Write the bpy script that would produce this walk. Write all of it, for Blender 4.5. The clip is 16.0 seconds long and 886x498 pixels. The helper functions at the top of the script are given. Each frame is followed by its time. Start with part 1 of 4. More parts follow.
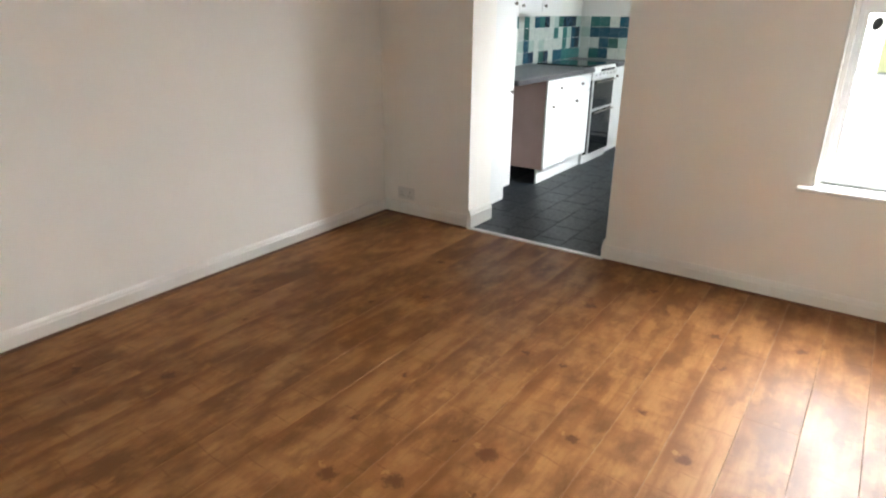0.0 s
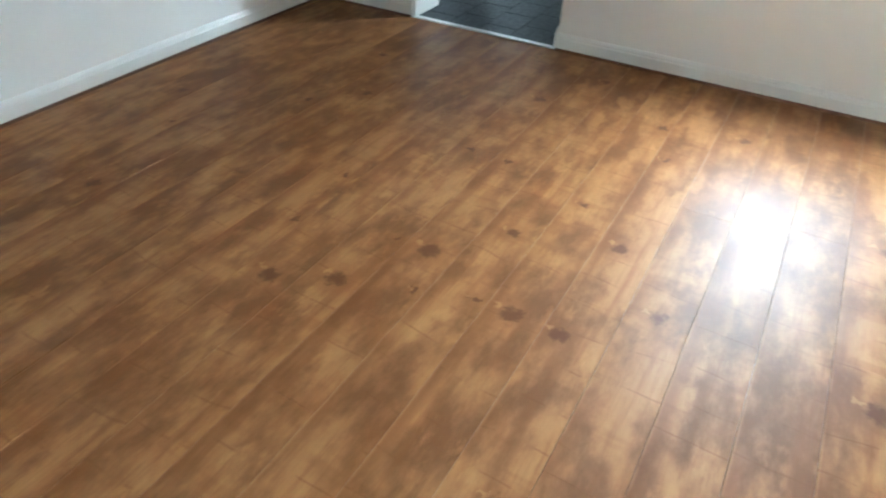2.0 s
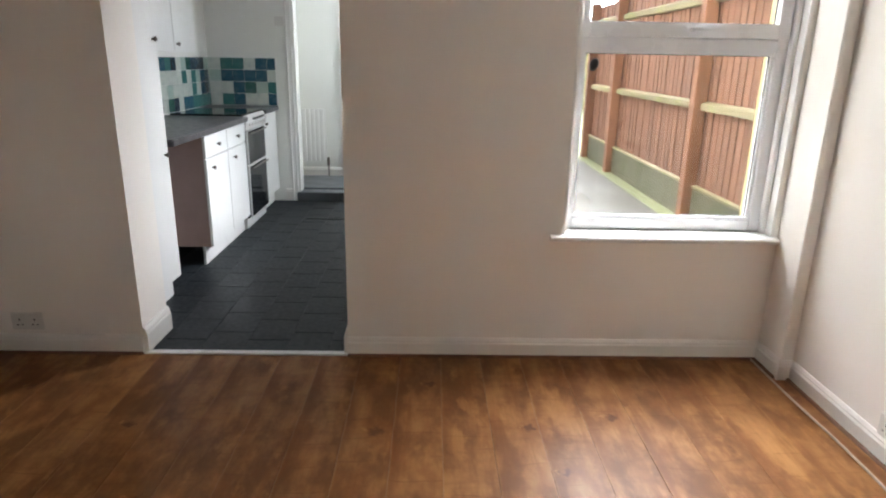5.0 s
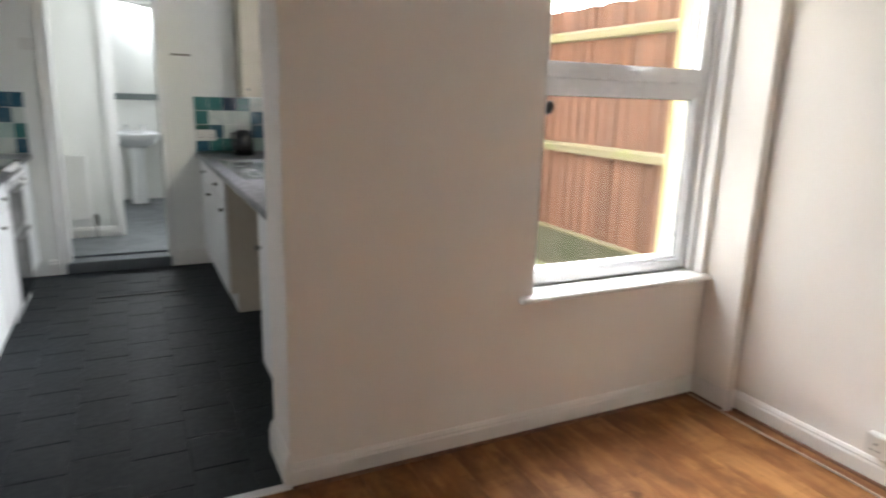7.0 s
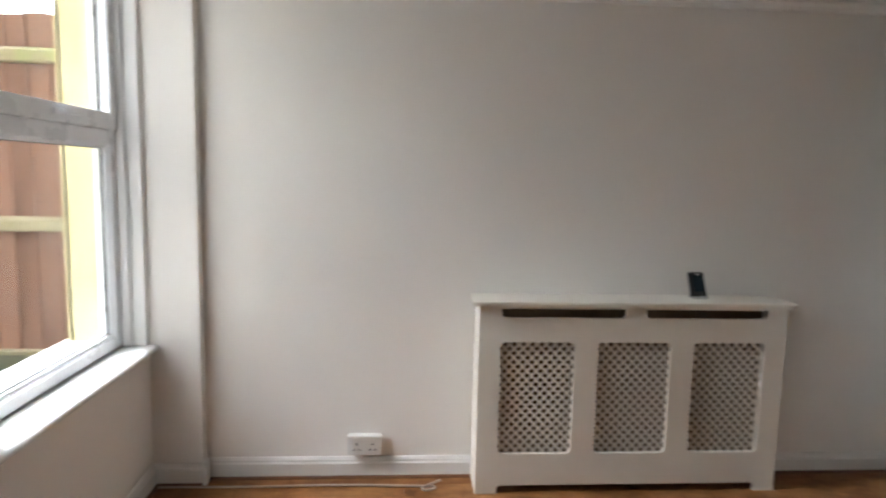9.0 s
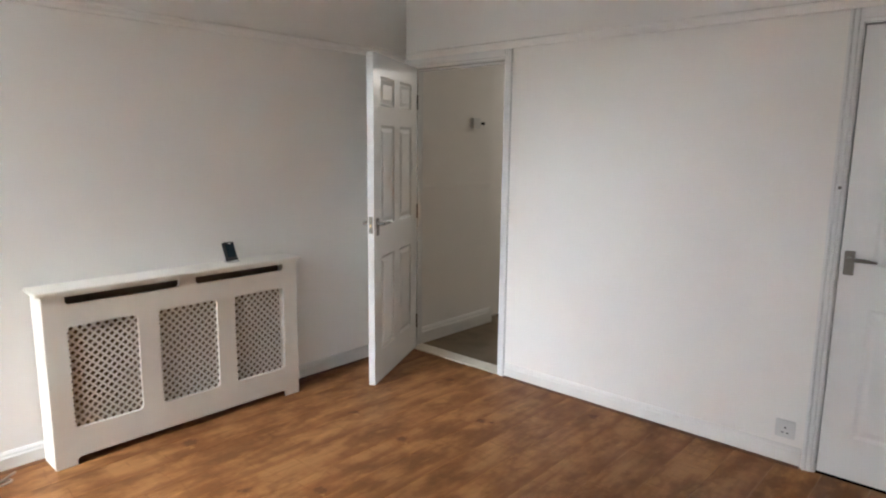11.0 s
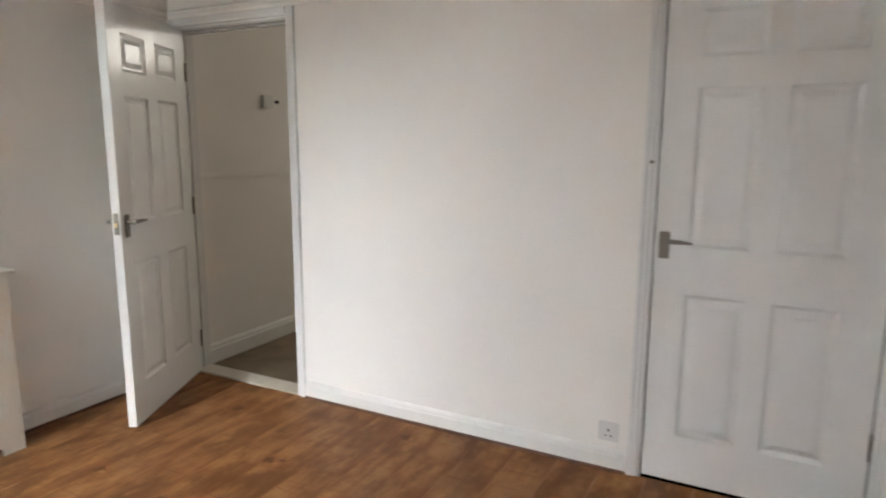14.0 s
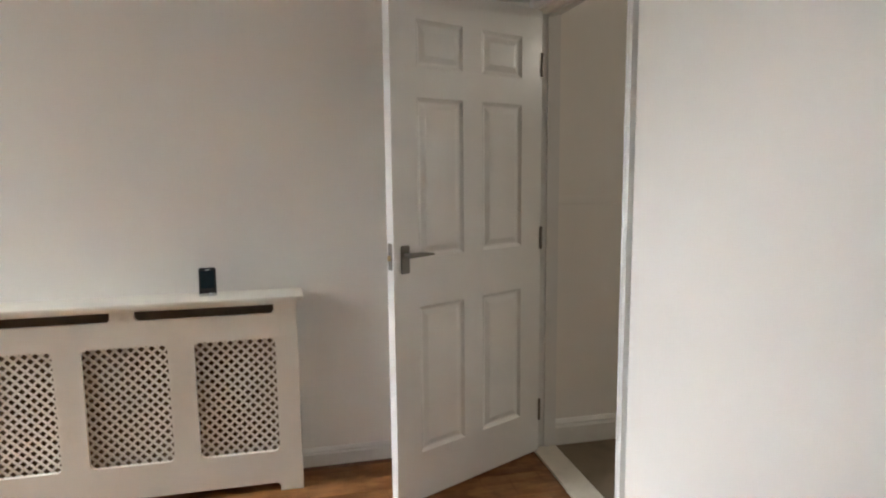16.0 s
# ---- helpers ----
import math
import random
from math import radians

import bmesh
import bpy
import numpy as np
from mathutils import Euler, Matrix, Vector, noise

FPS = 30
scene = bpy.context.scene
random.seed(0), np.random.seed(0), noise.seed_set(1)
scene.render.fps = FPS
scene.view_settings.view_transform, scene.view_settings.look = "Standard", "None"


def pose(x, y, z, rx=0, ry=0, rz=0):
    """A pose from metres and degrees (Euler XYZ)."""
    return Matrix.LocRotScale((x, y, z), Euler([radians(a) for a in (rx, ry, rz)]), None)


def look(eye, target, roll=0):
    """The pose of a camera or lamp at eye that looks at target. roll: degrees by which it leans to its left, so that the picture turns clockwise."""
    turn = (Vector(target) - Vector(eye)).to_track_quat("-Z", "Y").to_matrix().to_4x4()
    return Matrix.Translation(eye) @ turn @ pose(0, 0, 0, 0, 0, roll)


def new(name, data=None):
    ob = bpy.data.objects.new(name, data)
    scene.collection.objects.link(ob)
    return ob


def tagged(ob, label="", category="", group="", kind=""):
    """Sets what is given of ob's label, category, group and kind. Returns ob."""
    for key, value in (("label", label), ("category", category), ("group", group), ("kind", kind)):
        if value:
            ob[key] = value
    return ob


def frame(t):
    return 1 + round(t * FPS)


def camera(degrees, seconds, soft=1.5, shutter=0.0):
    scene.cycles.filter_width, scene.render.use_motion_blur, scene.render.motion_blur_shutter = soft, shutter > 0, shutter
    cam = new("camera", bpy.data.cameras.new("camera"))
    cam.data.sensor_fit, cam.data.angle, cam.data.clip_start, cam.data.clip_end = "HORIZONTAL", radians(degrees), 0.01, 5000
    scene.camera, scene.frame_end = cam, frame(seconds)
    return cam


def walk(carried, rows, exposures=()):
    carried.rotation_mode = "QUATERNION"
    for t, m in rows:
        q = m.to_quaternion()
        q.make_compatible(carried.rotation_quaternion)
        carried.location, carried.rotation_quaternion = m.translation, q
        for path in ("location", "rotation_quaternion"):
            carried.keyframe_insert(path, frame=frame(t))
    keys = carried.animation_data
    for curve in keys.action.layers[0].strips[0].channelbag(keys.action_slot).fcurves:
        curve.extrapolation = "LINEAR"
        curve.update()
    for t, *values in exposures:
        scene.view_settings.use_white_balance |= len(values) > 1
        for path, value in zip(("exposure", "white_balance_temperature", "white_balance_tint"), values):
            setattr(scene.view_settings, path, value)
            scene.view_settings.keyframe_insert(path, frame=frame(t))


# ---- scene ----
cam = camera(70.2, 16.0, 2.0, 0.3)

PATH = [
    (0, (1.194, -3.449, 1.397), (0.138, -1.908, 0.684), 0.6),
    (0.5, (1.214, -3.463, 1.398), (0.212, -1.983, 0.501), 0.7),
    (1, (1.211, -3.469, 1.386), (0.231, -2.152, 0.244), 0.6),
    (1.5, (1.206, -3.435, 1.376), (0.296, -2.17, 0.122), 0.5),
    (2, (1.203, -3.352, 1.341), (0.433, -1.997, 0.088), 1.6),
    (2.5, (1.093, -3.161, 1.33), (0.605, -1.692, 0.064), 1.5),
    (3, (0.934, -3.022, 1.337), (0.524, -1.524, 0.077), 2.1),
    (3.5, (0.791, -2.968, 1.352), (0.66, -1.414, 0.099), 1.8),
    (4, (0.679, -2.883, 1.335), (0.694, -1.134, 0.364), 1.4),
    (4.5, (0.527, -2.781, 1.349), (0.52, -0.91, 0.643), 1.1),
    (4.7, (0.475, -2.775, 1.365), (0.486, -0.878, 0.731), 1.1),
    (6.8, (-0.363, -2.139, 1.373), (0.252, -0.295, 0.904), 1.3),
    (7, (-0.429, -2.027, 1.373), (0.439, -0.286, 0.91), 1.7),
    (7.5, (-0.462, -1.748, 1.37), (0.99, -0.445, 0.929), 1.8),
    (8, (-0.553, -1.467, 1.386), (1.164, -0.529, 0.972), 2.1),
    (8.5, (-0.62, -1.189, 1.36), (1.321, -0.788, 1.091), 1.8),
    (9, (-0.63, -1.016, 1.331), (1.351, -1.157, 1.094), 1.3),
    (9.5, (-0.935, -0.706, 1.438), (0.867, -1.53, 1.165), 0.2),
    (10, (-1.131, -0.589, 1.471), (0.499, -1.705, 1.156), 0.4),
    (10.2, (-1.163, -0.555, 1.479), (0.382, -1.784, 1.157), 0.4),
    (12.3, (-1.208, -0.549, 1.431), (-0.246, -2.274, 1.117), 0.9),
    (12.5, (-1.212, -0.559, 1.426), (-0.387, -2.353, 1.108), 0.8),
    (13, (-1.235, -0.642, 1.406), (-0.613, -2.517, 1.095), 0.4),
    (13.5, (-1.168, -0.885, 1.379), (-0.549, -2.76, 1.06), 0.4),
    (14, (-1.061, -1.153, 1.378), (-0.148, -2.901, 1.046), 0.3),
    (14.5, (-0.943, -1.493, 1.435), (0.231, -3.074, 1.085), 0.1),
    (15, (-0.82, -1.852, 1.383), (0.74, -3.068, 1.086), -1.0),
    (15.5, (-0.729, -2.298, 1.374), (1.104, -3.045, 1.089), -0.8),
    (16, (-0.709, -2.68, 1.337), (1.225, -3.119, 1.074), -0.6),
]
walk(cam, [(t, look(eye, target, roll)) for t, eye, target, roll in PATH], [(0, 3.1, 6550, 9), (1.0, 3.2, 6050, 6), (1.8, 3.3, 5350, -3), (2.5, 3.25, 5200, -5), (3.5, 3.2, 5200, -4), (4.1, 2.8, 6000, 3), (4.7, 2.5, 6500, 13), (6.8, 2.45, 6600, 14), (8.5, 2.0, 6250, 11), (9.0, 1.95, 6250, 12), (9.5, 2.3, 6200, 12), (10.2, 2.5, 6150, 12), (12.3, 2.7, 6200, 12), (14.0, 2.68, 6350, 11), (16, 2.65, 6500, 11)])

# ---- light ----
world = bpy.data.worlds.new("sky")
scene.world = world
world.use_nodes = True
wn = world.node_tree.nodes
sky = wn.new("ShaderNodeTexSky")
sky.sky_type = "NISHITA"
sky.sun_disc = False
sky.sun_elevation = radians(40)
sky.sun_rotation = radians(37)
sky.dust_density = 0.6
world.node_tree.links.new(sky.outputs[0], wn["Background"].inputs[0])
wn["Background"].inputs[1].default_value = 0.07

sun_data = bpy.data.lights.new("sun", "SUN")
sun_data.energy, sun_data.angle, sun_data.color = 9.5, radians(86), (0.94, 0.97, 1.0)
sun = new("sun", sun_data)
sun.matrix_world = look((0, 0, 8), (-0.58, -0.76, 8 - 0.82))


def area_lamp(name, eye, target, w, h, watts, colour):
    """An area lamp: the sky's stand-in outside a window, or added fill in a closed room."""
    d = bpy.data.lights.new(name, "AREA")
    d.shape, d.size, d.size_y, d.energy, d.color = "RECTANGLE", w, h, watts, colour
    ob = new(name, d)
    ob.matrix_world = look(eye, target)
    return ob


area_lamp("kitchen_skylight", (1.35, 2.0, 2.35), (-0.4, 1.9, 0.7), 1.2, 0.8, 24, (0.86, 0.95, 1.0))
# added fill under the wash room's closed ceiling, no opening there
area_lamp("wash_room_fill", (-0.1, 6.05, 2.38), (-0.4, 5.2, 0.2), 0.8, 0.5, 6.0, (0.86, 0.95, 1.0))
# added fill inside the lobby's solid side wall, to brighten it
area_lamp("lobby_fill", (0.56, 3.85, 1.75), (-0.8, 3.95, 0.9), 0.5, 0.9, 7.0, (0.86, 0.95, 1.0))
# added warm fill within the closed hall, with no window behind it
area_lamp("hall_fill", (1.5, -6.42, 2.2), (1.6, -4.6, 0.2), 0.7, 0.35, 1.7, (1.0, 0.95, 0.84))

opening = area_lamp("window_portal", (1.47, 0.17, 1.44), (1.47, -1.0, 1.44), 0.96, 1.65, 1.0, (1, 1, 1))
opening.data.cycles.is_portal = True

# ---- materials ----
def shader(name):
    m = bpy.data.materials.new(name)
    m.use_nodes = True
    return m, m.node_tree.nodes, m.node_tree.links, m.node_tree.nodes["Principled BSDF"]


def ramp_mix(n, l, fac, a, b):
    mix = n.new("ShaderNodeMix")
    mix.data_type = "RGBA"
    if fac is not None:
        l.new(fac, mix.inputs[0])
    for k, v in ((6, a), (7, b)):
        if isinstance(v, tuple):
            mix.inputs[k].default_value = (*v, 1)
        else:
            l.new(v, mix.inputs[k])
    return mix.outputs[2]


def maths(n, l, op, a, b=None, c=None, clamp=False):
    q = n.new("ShaderNodeMath")
    q.operation, q.use_clamp = op, clamp
    for k, v in enumerate((a, b, c)):
        if v is None:
            continue
        if isinstance(v, (int, float)):
            q.inputs[k].default_value = v
        else:
            l.new(v, q.inputs[k])
    return q.outputs[0]


def span(n, l, v, lo, hi, a=0.0, b=1.0):
    q = n.new("ShaderNodeMapRange")
    q.interpolation_type = "SMOOTHSTEP"
    l.new(v, q.inputs[0])
    for k, x in zip((1, 2, 3, 4), (lo, hi, a, b)):
        q.inputs[k].default_value = x
    return q.outputs[0]


def noise_at(n, l, vec, scale, detail=3.0, rough=0.55, stretch=(1, 1, 1), shift=None):
    mp = n.new("ShaderNodeMapping")
    mp.inputs["Scale"].default_value = stretch
    l.new(vec, mp.inputs[0])
    if shift is not None:
        l.new(shift, mp.inputs["Location"])
    t = n.new("ShaderNodeTexNoise")
    t.inputs["Scale"].default_value, t.inputs["Detail"].default_value, t.inputs["Roughness"].default_value = scale, detail, rough
    l.new(mp.outputs[0], t.inputs["Vector"])
    return t.outputs["Fac"]


def plain(name, colour, rough, metal=0.0, vary=0.06, scale=1.5, grain=60.0, bump=0.05, depth=0.002, dirt=None, coat=0.0):
    """Paint, plastic, metal: soft stains at a large scale, fine grain and relief at a small one."""
    m, n, l, p = shader(name)
    pos = n.new("ShaderNodeNewGeometry").outputs["Position"]
    big, fine = noise_at(n, l, pos, scale, 4), noise_at(n, l, pos, grain, 3)
    dark = dirt or tuple(c * (1 - 2.2 * vary) for c in colour)
    f = maths(n, l, "ADD", maths(n, l, "MULTIPLY", span(n, l, big, 0.4, 0.75), 0.7), maths(n, l, "MULTIPLY", fine, 0.25))
    l.new(ramp_mix(n, l, f, colour, dark), p.inputs["Base Color"])
    l.new(span(n, l, big, 0.3, 0.7, rough * 0.88, min(1, rough * 1.12)), p.inputs["Roughness"])
    p.inputs["Metallic"].default_value = metal
    p.inputs["Coat Weight"].default_value = coat
    if bump:
        b = n.new("ShaderNodeBump")
        b.inputs["Strength"].default_value, b.inputs["Distance"].default_value = bump, depth
        l.new(fine, b.inputs["Height"])
        l.new(b.outputs[0], p.inputs["Normal"])
    return m


def wood(name, light, dark, rough, along=1, scale=18.0, coat=0.0, moss=None):
    """Sawn timber with its grain along one axis of the world, a new piece of grain for each object."""
    m, n, l, p = shader(name)
    pos = n.new("ShaderNodeNewGeometry").outputs["Position"]
    info = n.new("ShaderNodeObjectInfo")
    sh = n.new("ShaderNodeCombineXYZ")
    for k in range(3):
        l.new(maths(n, l, "MULTIPLY", info.outputs["Random"], 17.0 + 5 * k), sh.inputs[k])
    st = [1.0, 1.0, 1.0]
    st[along] = 0.06
    g = noise_at(n, l, pos, scale, 5, 0.6, tuple(st), sh.outputs[0])
    big = noise_at(n, l, pos, 2.2, 3)
    col = ramp_mix(n, l, span(n, l, g, 0.35, 0.68), light, dark)
    tint = maths(n, l, "ADD", maths(n, l, "MULTIPLY", info.outputs["Random"], 0.45), maths(n, l, "MULTIPLY", big, 0.4))
    col = ramp_mix(n, l, tint, col, tuple(c * 0.62 for c in dark))
    if moss:
        col = ramp_mix(n, l, span(n, l, noise_at(n, l, pos, 5.0, 4), 0.5, 0.68, 0, 0.75), col, moss)
    l.new(col, p.inputs["Base Color"])
    p.inputs["Roughness"].default_value = rough
    p.inputs["Coat Weight"].default_value = coat
    b = n.new("ShaderNodeBump")
    b.inputs["Strength"].default_value, b.inputs["Distance"].default_value = 0.10, 0.002
    l.new(g, b.inputs["Height"])
    l.new(b.outputs[0], p.inputs["Normal"])
    return m


# knots of the laminate: x, y on the floor and radius
KNOTS = [(0.543, -1.694, 0.020), (0.346, -1.930, 0.029), (-0.026, -2.309, 0.026), (0.166, -2.212, 0.027), (0.716, -2.066, 0.028), (0.870, -2.065, 0.022),
         (0.184, -0.655, 0.025), (1.123, -0.546, 0.020), (1.697, -1.107, 0.024), (0.393, -0.285, 0.017), (0.784, -0.620, 0.020), (-0.548, -1.054, 0.020),
         (-0.156, -2.035, 0.011), (0.896, -1.577, 0.022), (1.103, -1.847, 0.022), (1.699, -1.890, 0.030), (0.590, -2.065, 0.010), (0.405, -2.129, 0.008),
         (1.873, -1.079, 0.022), (0.132, -1.256, 0.013), (0.314, -1.269, 0.013), (0.688, -1.398, 0.014), (0.869, -0.902, 0.014), (-0.743, -1.265, 0.016),
         (-1.298, -0.333, 0.018), (-0.761, -0.620, 0.018), (-0.182, -1.705, 0.010), (-0.958, -2.266, 0.022), (-1.314, -1.515, 0.020), (-1.299, -2.457, 0.020),
         (-1.102, -1.760, 0.014), (0.220, -1.935, 0.008), (0.960, -2.640, 0.024), (0.802, -3.087, 0.020), (1.332, -3.428, 0.022), (-0.716, -3.351, 0.022),
         (-1.133, -3.570, 0.020), (0.388, -3.559, 0.020), (1.391, -2.683, 0.020), (0.751, -3.112, 0.014)]


def laminate():
    """Honey-brown wood-effect laminate: soft bands along each row of planks, thin saw cuts across, knots, a satin wear layer."""
    m, n, l, p = shader("oak_laminate")
    pos = n.new("ShaderNodeNewGeometry").outputs["Position"]
    info = n.new("ShaderNodeObjectInfo")
    rnd = info.outputs["Random"]
    loc = n.new("ShaderNodeSeparateXYZ")
    l.new(info.outputs["Location"], loc.inputs[0])
    sh = n.new("ShaderNodeCombineXYZ")
    l.new(maths(n, l, "MULTIPLY", loc.outputs[0], 31.7), sh.inputs[1])
    l.new(maths(n, l, "MULTIPLY", loc.outputs[0], 11.3), sh.inputs[2])
    own = n.new("ShaderNodeSeparateXYZ")
    l.new(n.new("ShaderNodeTexCoord").outputs["Object"], own.inputs[0])
    sep = n.new("ShaderNodeSeparateXYZ")
    l.new(pos, sep.inputs[0])
    across = own.outputs[0]
    fine = noise_at(n, l, pos, 75.0, 5, 0.65, (1, 0.06, 1), sh.outputs[0])
    streak = noise_at(n, l, pos, 17.0, 4, 0.55, (1, 0.09, 1), sh.outputs[0])
    cloud = noise_at(n, l, pos, 4.2, 5, 0.62, (1.6, 0.75, 1), sh.outputs[0])
    blot = noise_at(n, l, pos, 11.0, 5, 0.6, (1.0, 0.45, 1), sh.outputs[0])
    along = noise_at(n, l, pos, 3.0, 3, 0.5, (0.3, 1, 1), sh.outputs[0])
    band = noise_at(n, l, pos, 13.0, 3, 0.55, (0.16, 1, 1), sh.outputs[0])
    col = ramp_mix(n, l, span(n, l, cloud, 0.36, 0.66), (0.325, 0.153, 0.056), (0.145, 0.058, 0.020))
    col = ramp_mix(n, l, span(n, l, blot, 0.52, 0.70, 0, 0.45), col, (0.175, 0.062, 0.019))
    col = ramp_mix(n, l, span(n, l, blot, 0.46, 0.32, 0, 0.45), col, (0.43, 0.210, 0.076))
    col = ramp_mix(n, l, span(n, l, streak, 0.50, 0.68, 0, 0.52), col, (0.175, 0.064, 0.019))
    col = ramp_mix(n, l, span(n, l, band, 0.54, 0.68, 0, 0.30), col, (0.16, 0.060, 0.018))
    col = ramp_mix(n, l, span(n, l, fine, 0.45, 0.8, 0, 0.32), col, (0.14, 0.053, 0.016))
    # a darker band along one side of each row, and a painted edge highlight beside its joint
    dark = maths(n, l, "MULTIPLY", span(n, l, across, 0.012, 0.060, 0.60, 0.0), span(n, l, along, 0.36, 0.60))
    col = ramp_mix(n, l, dark, col, (0.150, 0.052, 0.016))
    edge_glint = maths(n, l, "MULTIPLY", span(n, l, across, 0.004, 0.009, 0.13, 0.0), span(n, l, blot, 0.40, 0.58))
    col = ramp_mix(n, l, edge_glint, col, (0.62, 0.36, 0.15))
    # thin broken saw cuts across the grain
    sway = maths(n, l, "MULTIPLY", noise_at(n, l, pos, 2.2, 2, 0.5, (1, 1, 1), sh.outputs[0]), 0.9)
    cuts = maths(n, l, "ADD", maths(n, l, "MULTIPLY", sep.outputs[1], 7.3), maths(n, l, "ADD", sway, maths(n, l, "MULTIPLY", loc.outputs[0], 9.1)))
    cut = maths(n, l, "MULTIPLY", span(n, l, maths(n, l, "PINGPONG", cuts, 0.5), 0.006, 0.030, 0.50, 0.0), span(n, l, noise_at(n, l, pos, 9.0, 3, 0.6, (1, 1, 1), sh.outputs[0]), 0.44, 0.58))
    col = ramp_mix(n, l, cut, col, (0.140, 0.048, 0.014))
    col = ramp_mix(n, l, maths(n, l, "MULTIPLY", rnd, 0.10), col, (0.17, 0.064, 0.020))
    # knots with ragged dark hearts, a pale fleck beside them and a softer stain around
    wob = maths(n, l, "MULTIPLY", maths(n, l, "SUBTRACT", noise_at(n, l, pos, 24.0, 4, 0.65), 0.5), 0.085)
    wob2 = maths(n, l, "MULTIPLY", maths(n, l, "SUBTRACT", noise_at(n, l, pos, 38.0, 3, 0.6), 0.5), 0.075)
    px, py = maths(n, l, "ADD", sep.outputs[0], wob), maths(n, l, "ADD", sep.outputs[1], wob2)
    near, pale = None, None
    for kx, ky, r in KNOTS:
        dx = maths(n, l, "MULTIPLY", maths(n, l, "SUBTRACT", px, kx), 0.85 / r)
        dy = maths(n, l, "MULTIPLY", maths(n, l, "SUBTRACT", py, ky), 0.85 / r)
        d = maths(n, l, "ADD", maths(n, l, "MULTIPLY", dx, dx), maths(n, l, "MULTIPLY", dy, dy))
        near = d if near is None else maths(n, l, "MINIMUM", near, d)
        ex = maths(n, l, "MULTIPLY", maths(n, l, "SUBTRACT", px, kx - 1.9 * r), 1.9 / r)
        ey = maths(n, l, "MULTIPLY", maths(n, l, "SUBTRACT", py, ky + 0.7 * r), 2.4 / r)
        e = maths(n, l, "ADD", maths(n, l, "MULTIPLY", ex, ex), maths(n, l, "MULTIPLY", ey, ey))
        pale = e if pale is None else maths(n, l, "MINIMUM", pale, e)
    col = ramp_mix(n, l, span(n, l, near, 0.8, 12.0, 0.42, 0.0), col, (0.185, 0.070, 0.022))
    col = ramp_mix(n, l, span(n, l, pale, 0.3, 1.6, 0.22, 0.0), col, (0.58, 0.33, 0.13))
    col = ramp_mix(n, l, span(n, l, near, 0.15, 1.9, 0.88, 0.0), col, (0.100, 0.033, 0.012))
    l.new(col, p.inputs["Base Color"])
    l.new(span(n, l, cloud, 0.3, 0.7, 0.40, 0.46), p.inputs["Roughness"])
    p.inputs["Specular IOR Level"].default_value = 0.125
    b = n.new("ShaderNodeBump")
    b.inputs["Strength"].default_value, b.inputs["Distance"].default_value = 0.08, 0.001
    l.new(maths(n, l, "ADD", fine, maths(n, l, "MULTIPLY", band, 0.8)), b.inputs["Height"])
    l.new(b.outputs[0], p.inputs["Normal"])
    return m


def slate():
    m, n, l, p = shader("dark_slate_tile")
    pos = n.new("ShaderNodeNewGeometry").outputs["Position"]
    rnd = n.new("ShaderNodeObjectInfo").outputs["Random"]
    a, b2 = noise_at(n, l, pos, 6.0, 5), noise_at(n, l, pos, 38.0, 4)
    col = ramp_mix(n, l, span(n, l, a, 0.3, 0.7), (0.009, 0.012, 0.015), (0.017, 0.021, 0.025))
    col = ramp_mix(n, l, maths(n, l, "MULTIPLY", rnd, 0.4), col, (0.010, 0.013, 0.017))
    l.new(col, p.inputs["Base Color"])
    l.new(span(n, l, b2, 0.3, 0.7, 0.40, 0.55), p.inputs["Roughness"])
    p.inputs["Specular IOR Level"].default_value = 0.25
    b = n.new("ShaderNodeBump")
    b.inputs["Strength"].default_value, b.inputs["Distance"].default_value = 0.35, 0.002
    l.new(b2, b.inputs["Height"])
    l.new(b.outputs[0], p.inputs["Normal"])
    return m


def glaze():
    """Glazed wall tiles, each one white, pale green, teal or navy."""
    m, n, l, p = shader("glazed_wall_tile")
    pos = n.new("ShaderNodeNewGeometry").outputs["Position"]
    rnd = n.new("ShaderNodeObjectInfo").outputs["Random"]
    r = n.new("ShaderNodeValToRGB")
    r.color_ramp.interpolation = "CONSTANT"
    cols = ((0.0, (0.62, 0.66, 0.60)), (0.42, (0.45, 0.56, 0.50)), (0.54, (0.045, 0.17, 0.16)), (0.70, (0.02, 0.085, 0.13)),
            (0.84, (0.014, 0.035, 0.07)), (0.93, (0.03, 0.11, 0.09)))
    e = r.color_ramp.elements
    e[0].position, e[0].color = cols[0][0], (*cols[0][1], 1)
    e[1].position, e[1].color = cols[1][0], (*cols[1][1], 1)
    for q, c in cols[2:]:
        e.new(q).color = (*c, 1)
    l.new(rnd, r.inputs[0])
    v = noise_at(n, l, pos, 22.0, 4)
    l.new(ramp_mix(n, l, span(n, l, v, 0.4, 0.75, 0, 0.3), r.outputs[0], (0.2, 0.3, 0.3)), p.inputs["Base Color"])
    p.inputs["Roughness"].default_value = 0.16
    b = n.new("ShaderNodeBump")
    b.inputs["Strength"].default_value, b.inputs["Distance"].default_value = 0.2, 0.003
    l.new(v, b.inputs["Height"])
    l.new(b.outputs[0], p.inputs["Normal"])
    return m


def glass_pane():
    m, n, l, p = shader("window_glass")
    p.inputs["Base Color"].default_value = (0.98, 1.0, 0.99, 1)
    p.inputs["Transmission Weight"].default_value = 1.0
    p.inputs["Roughness"].default_value = 0.0
    p.inputs["IOR"].default_value = 1.45
    return m


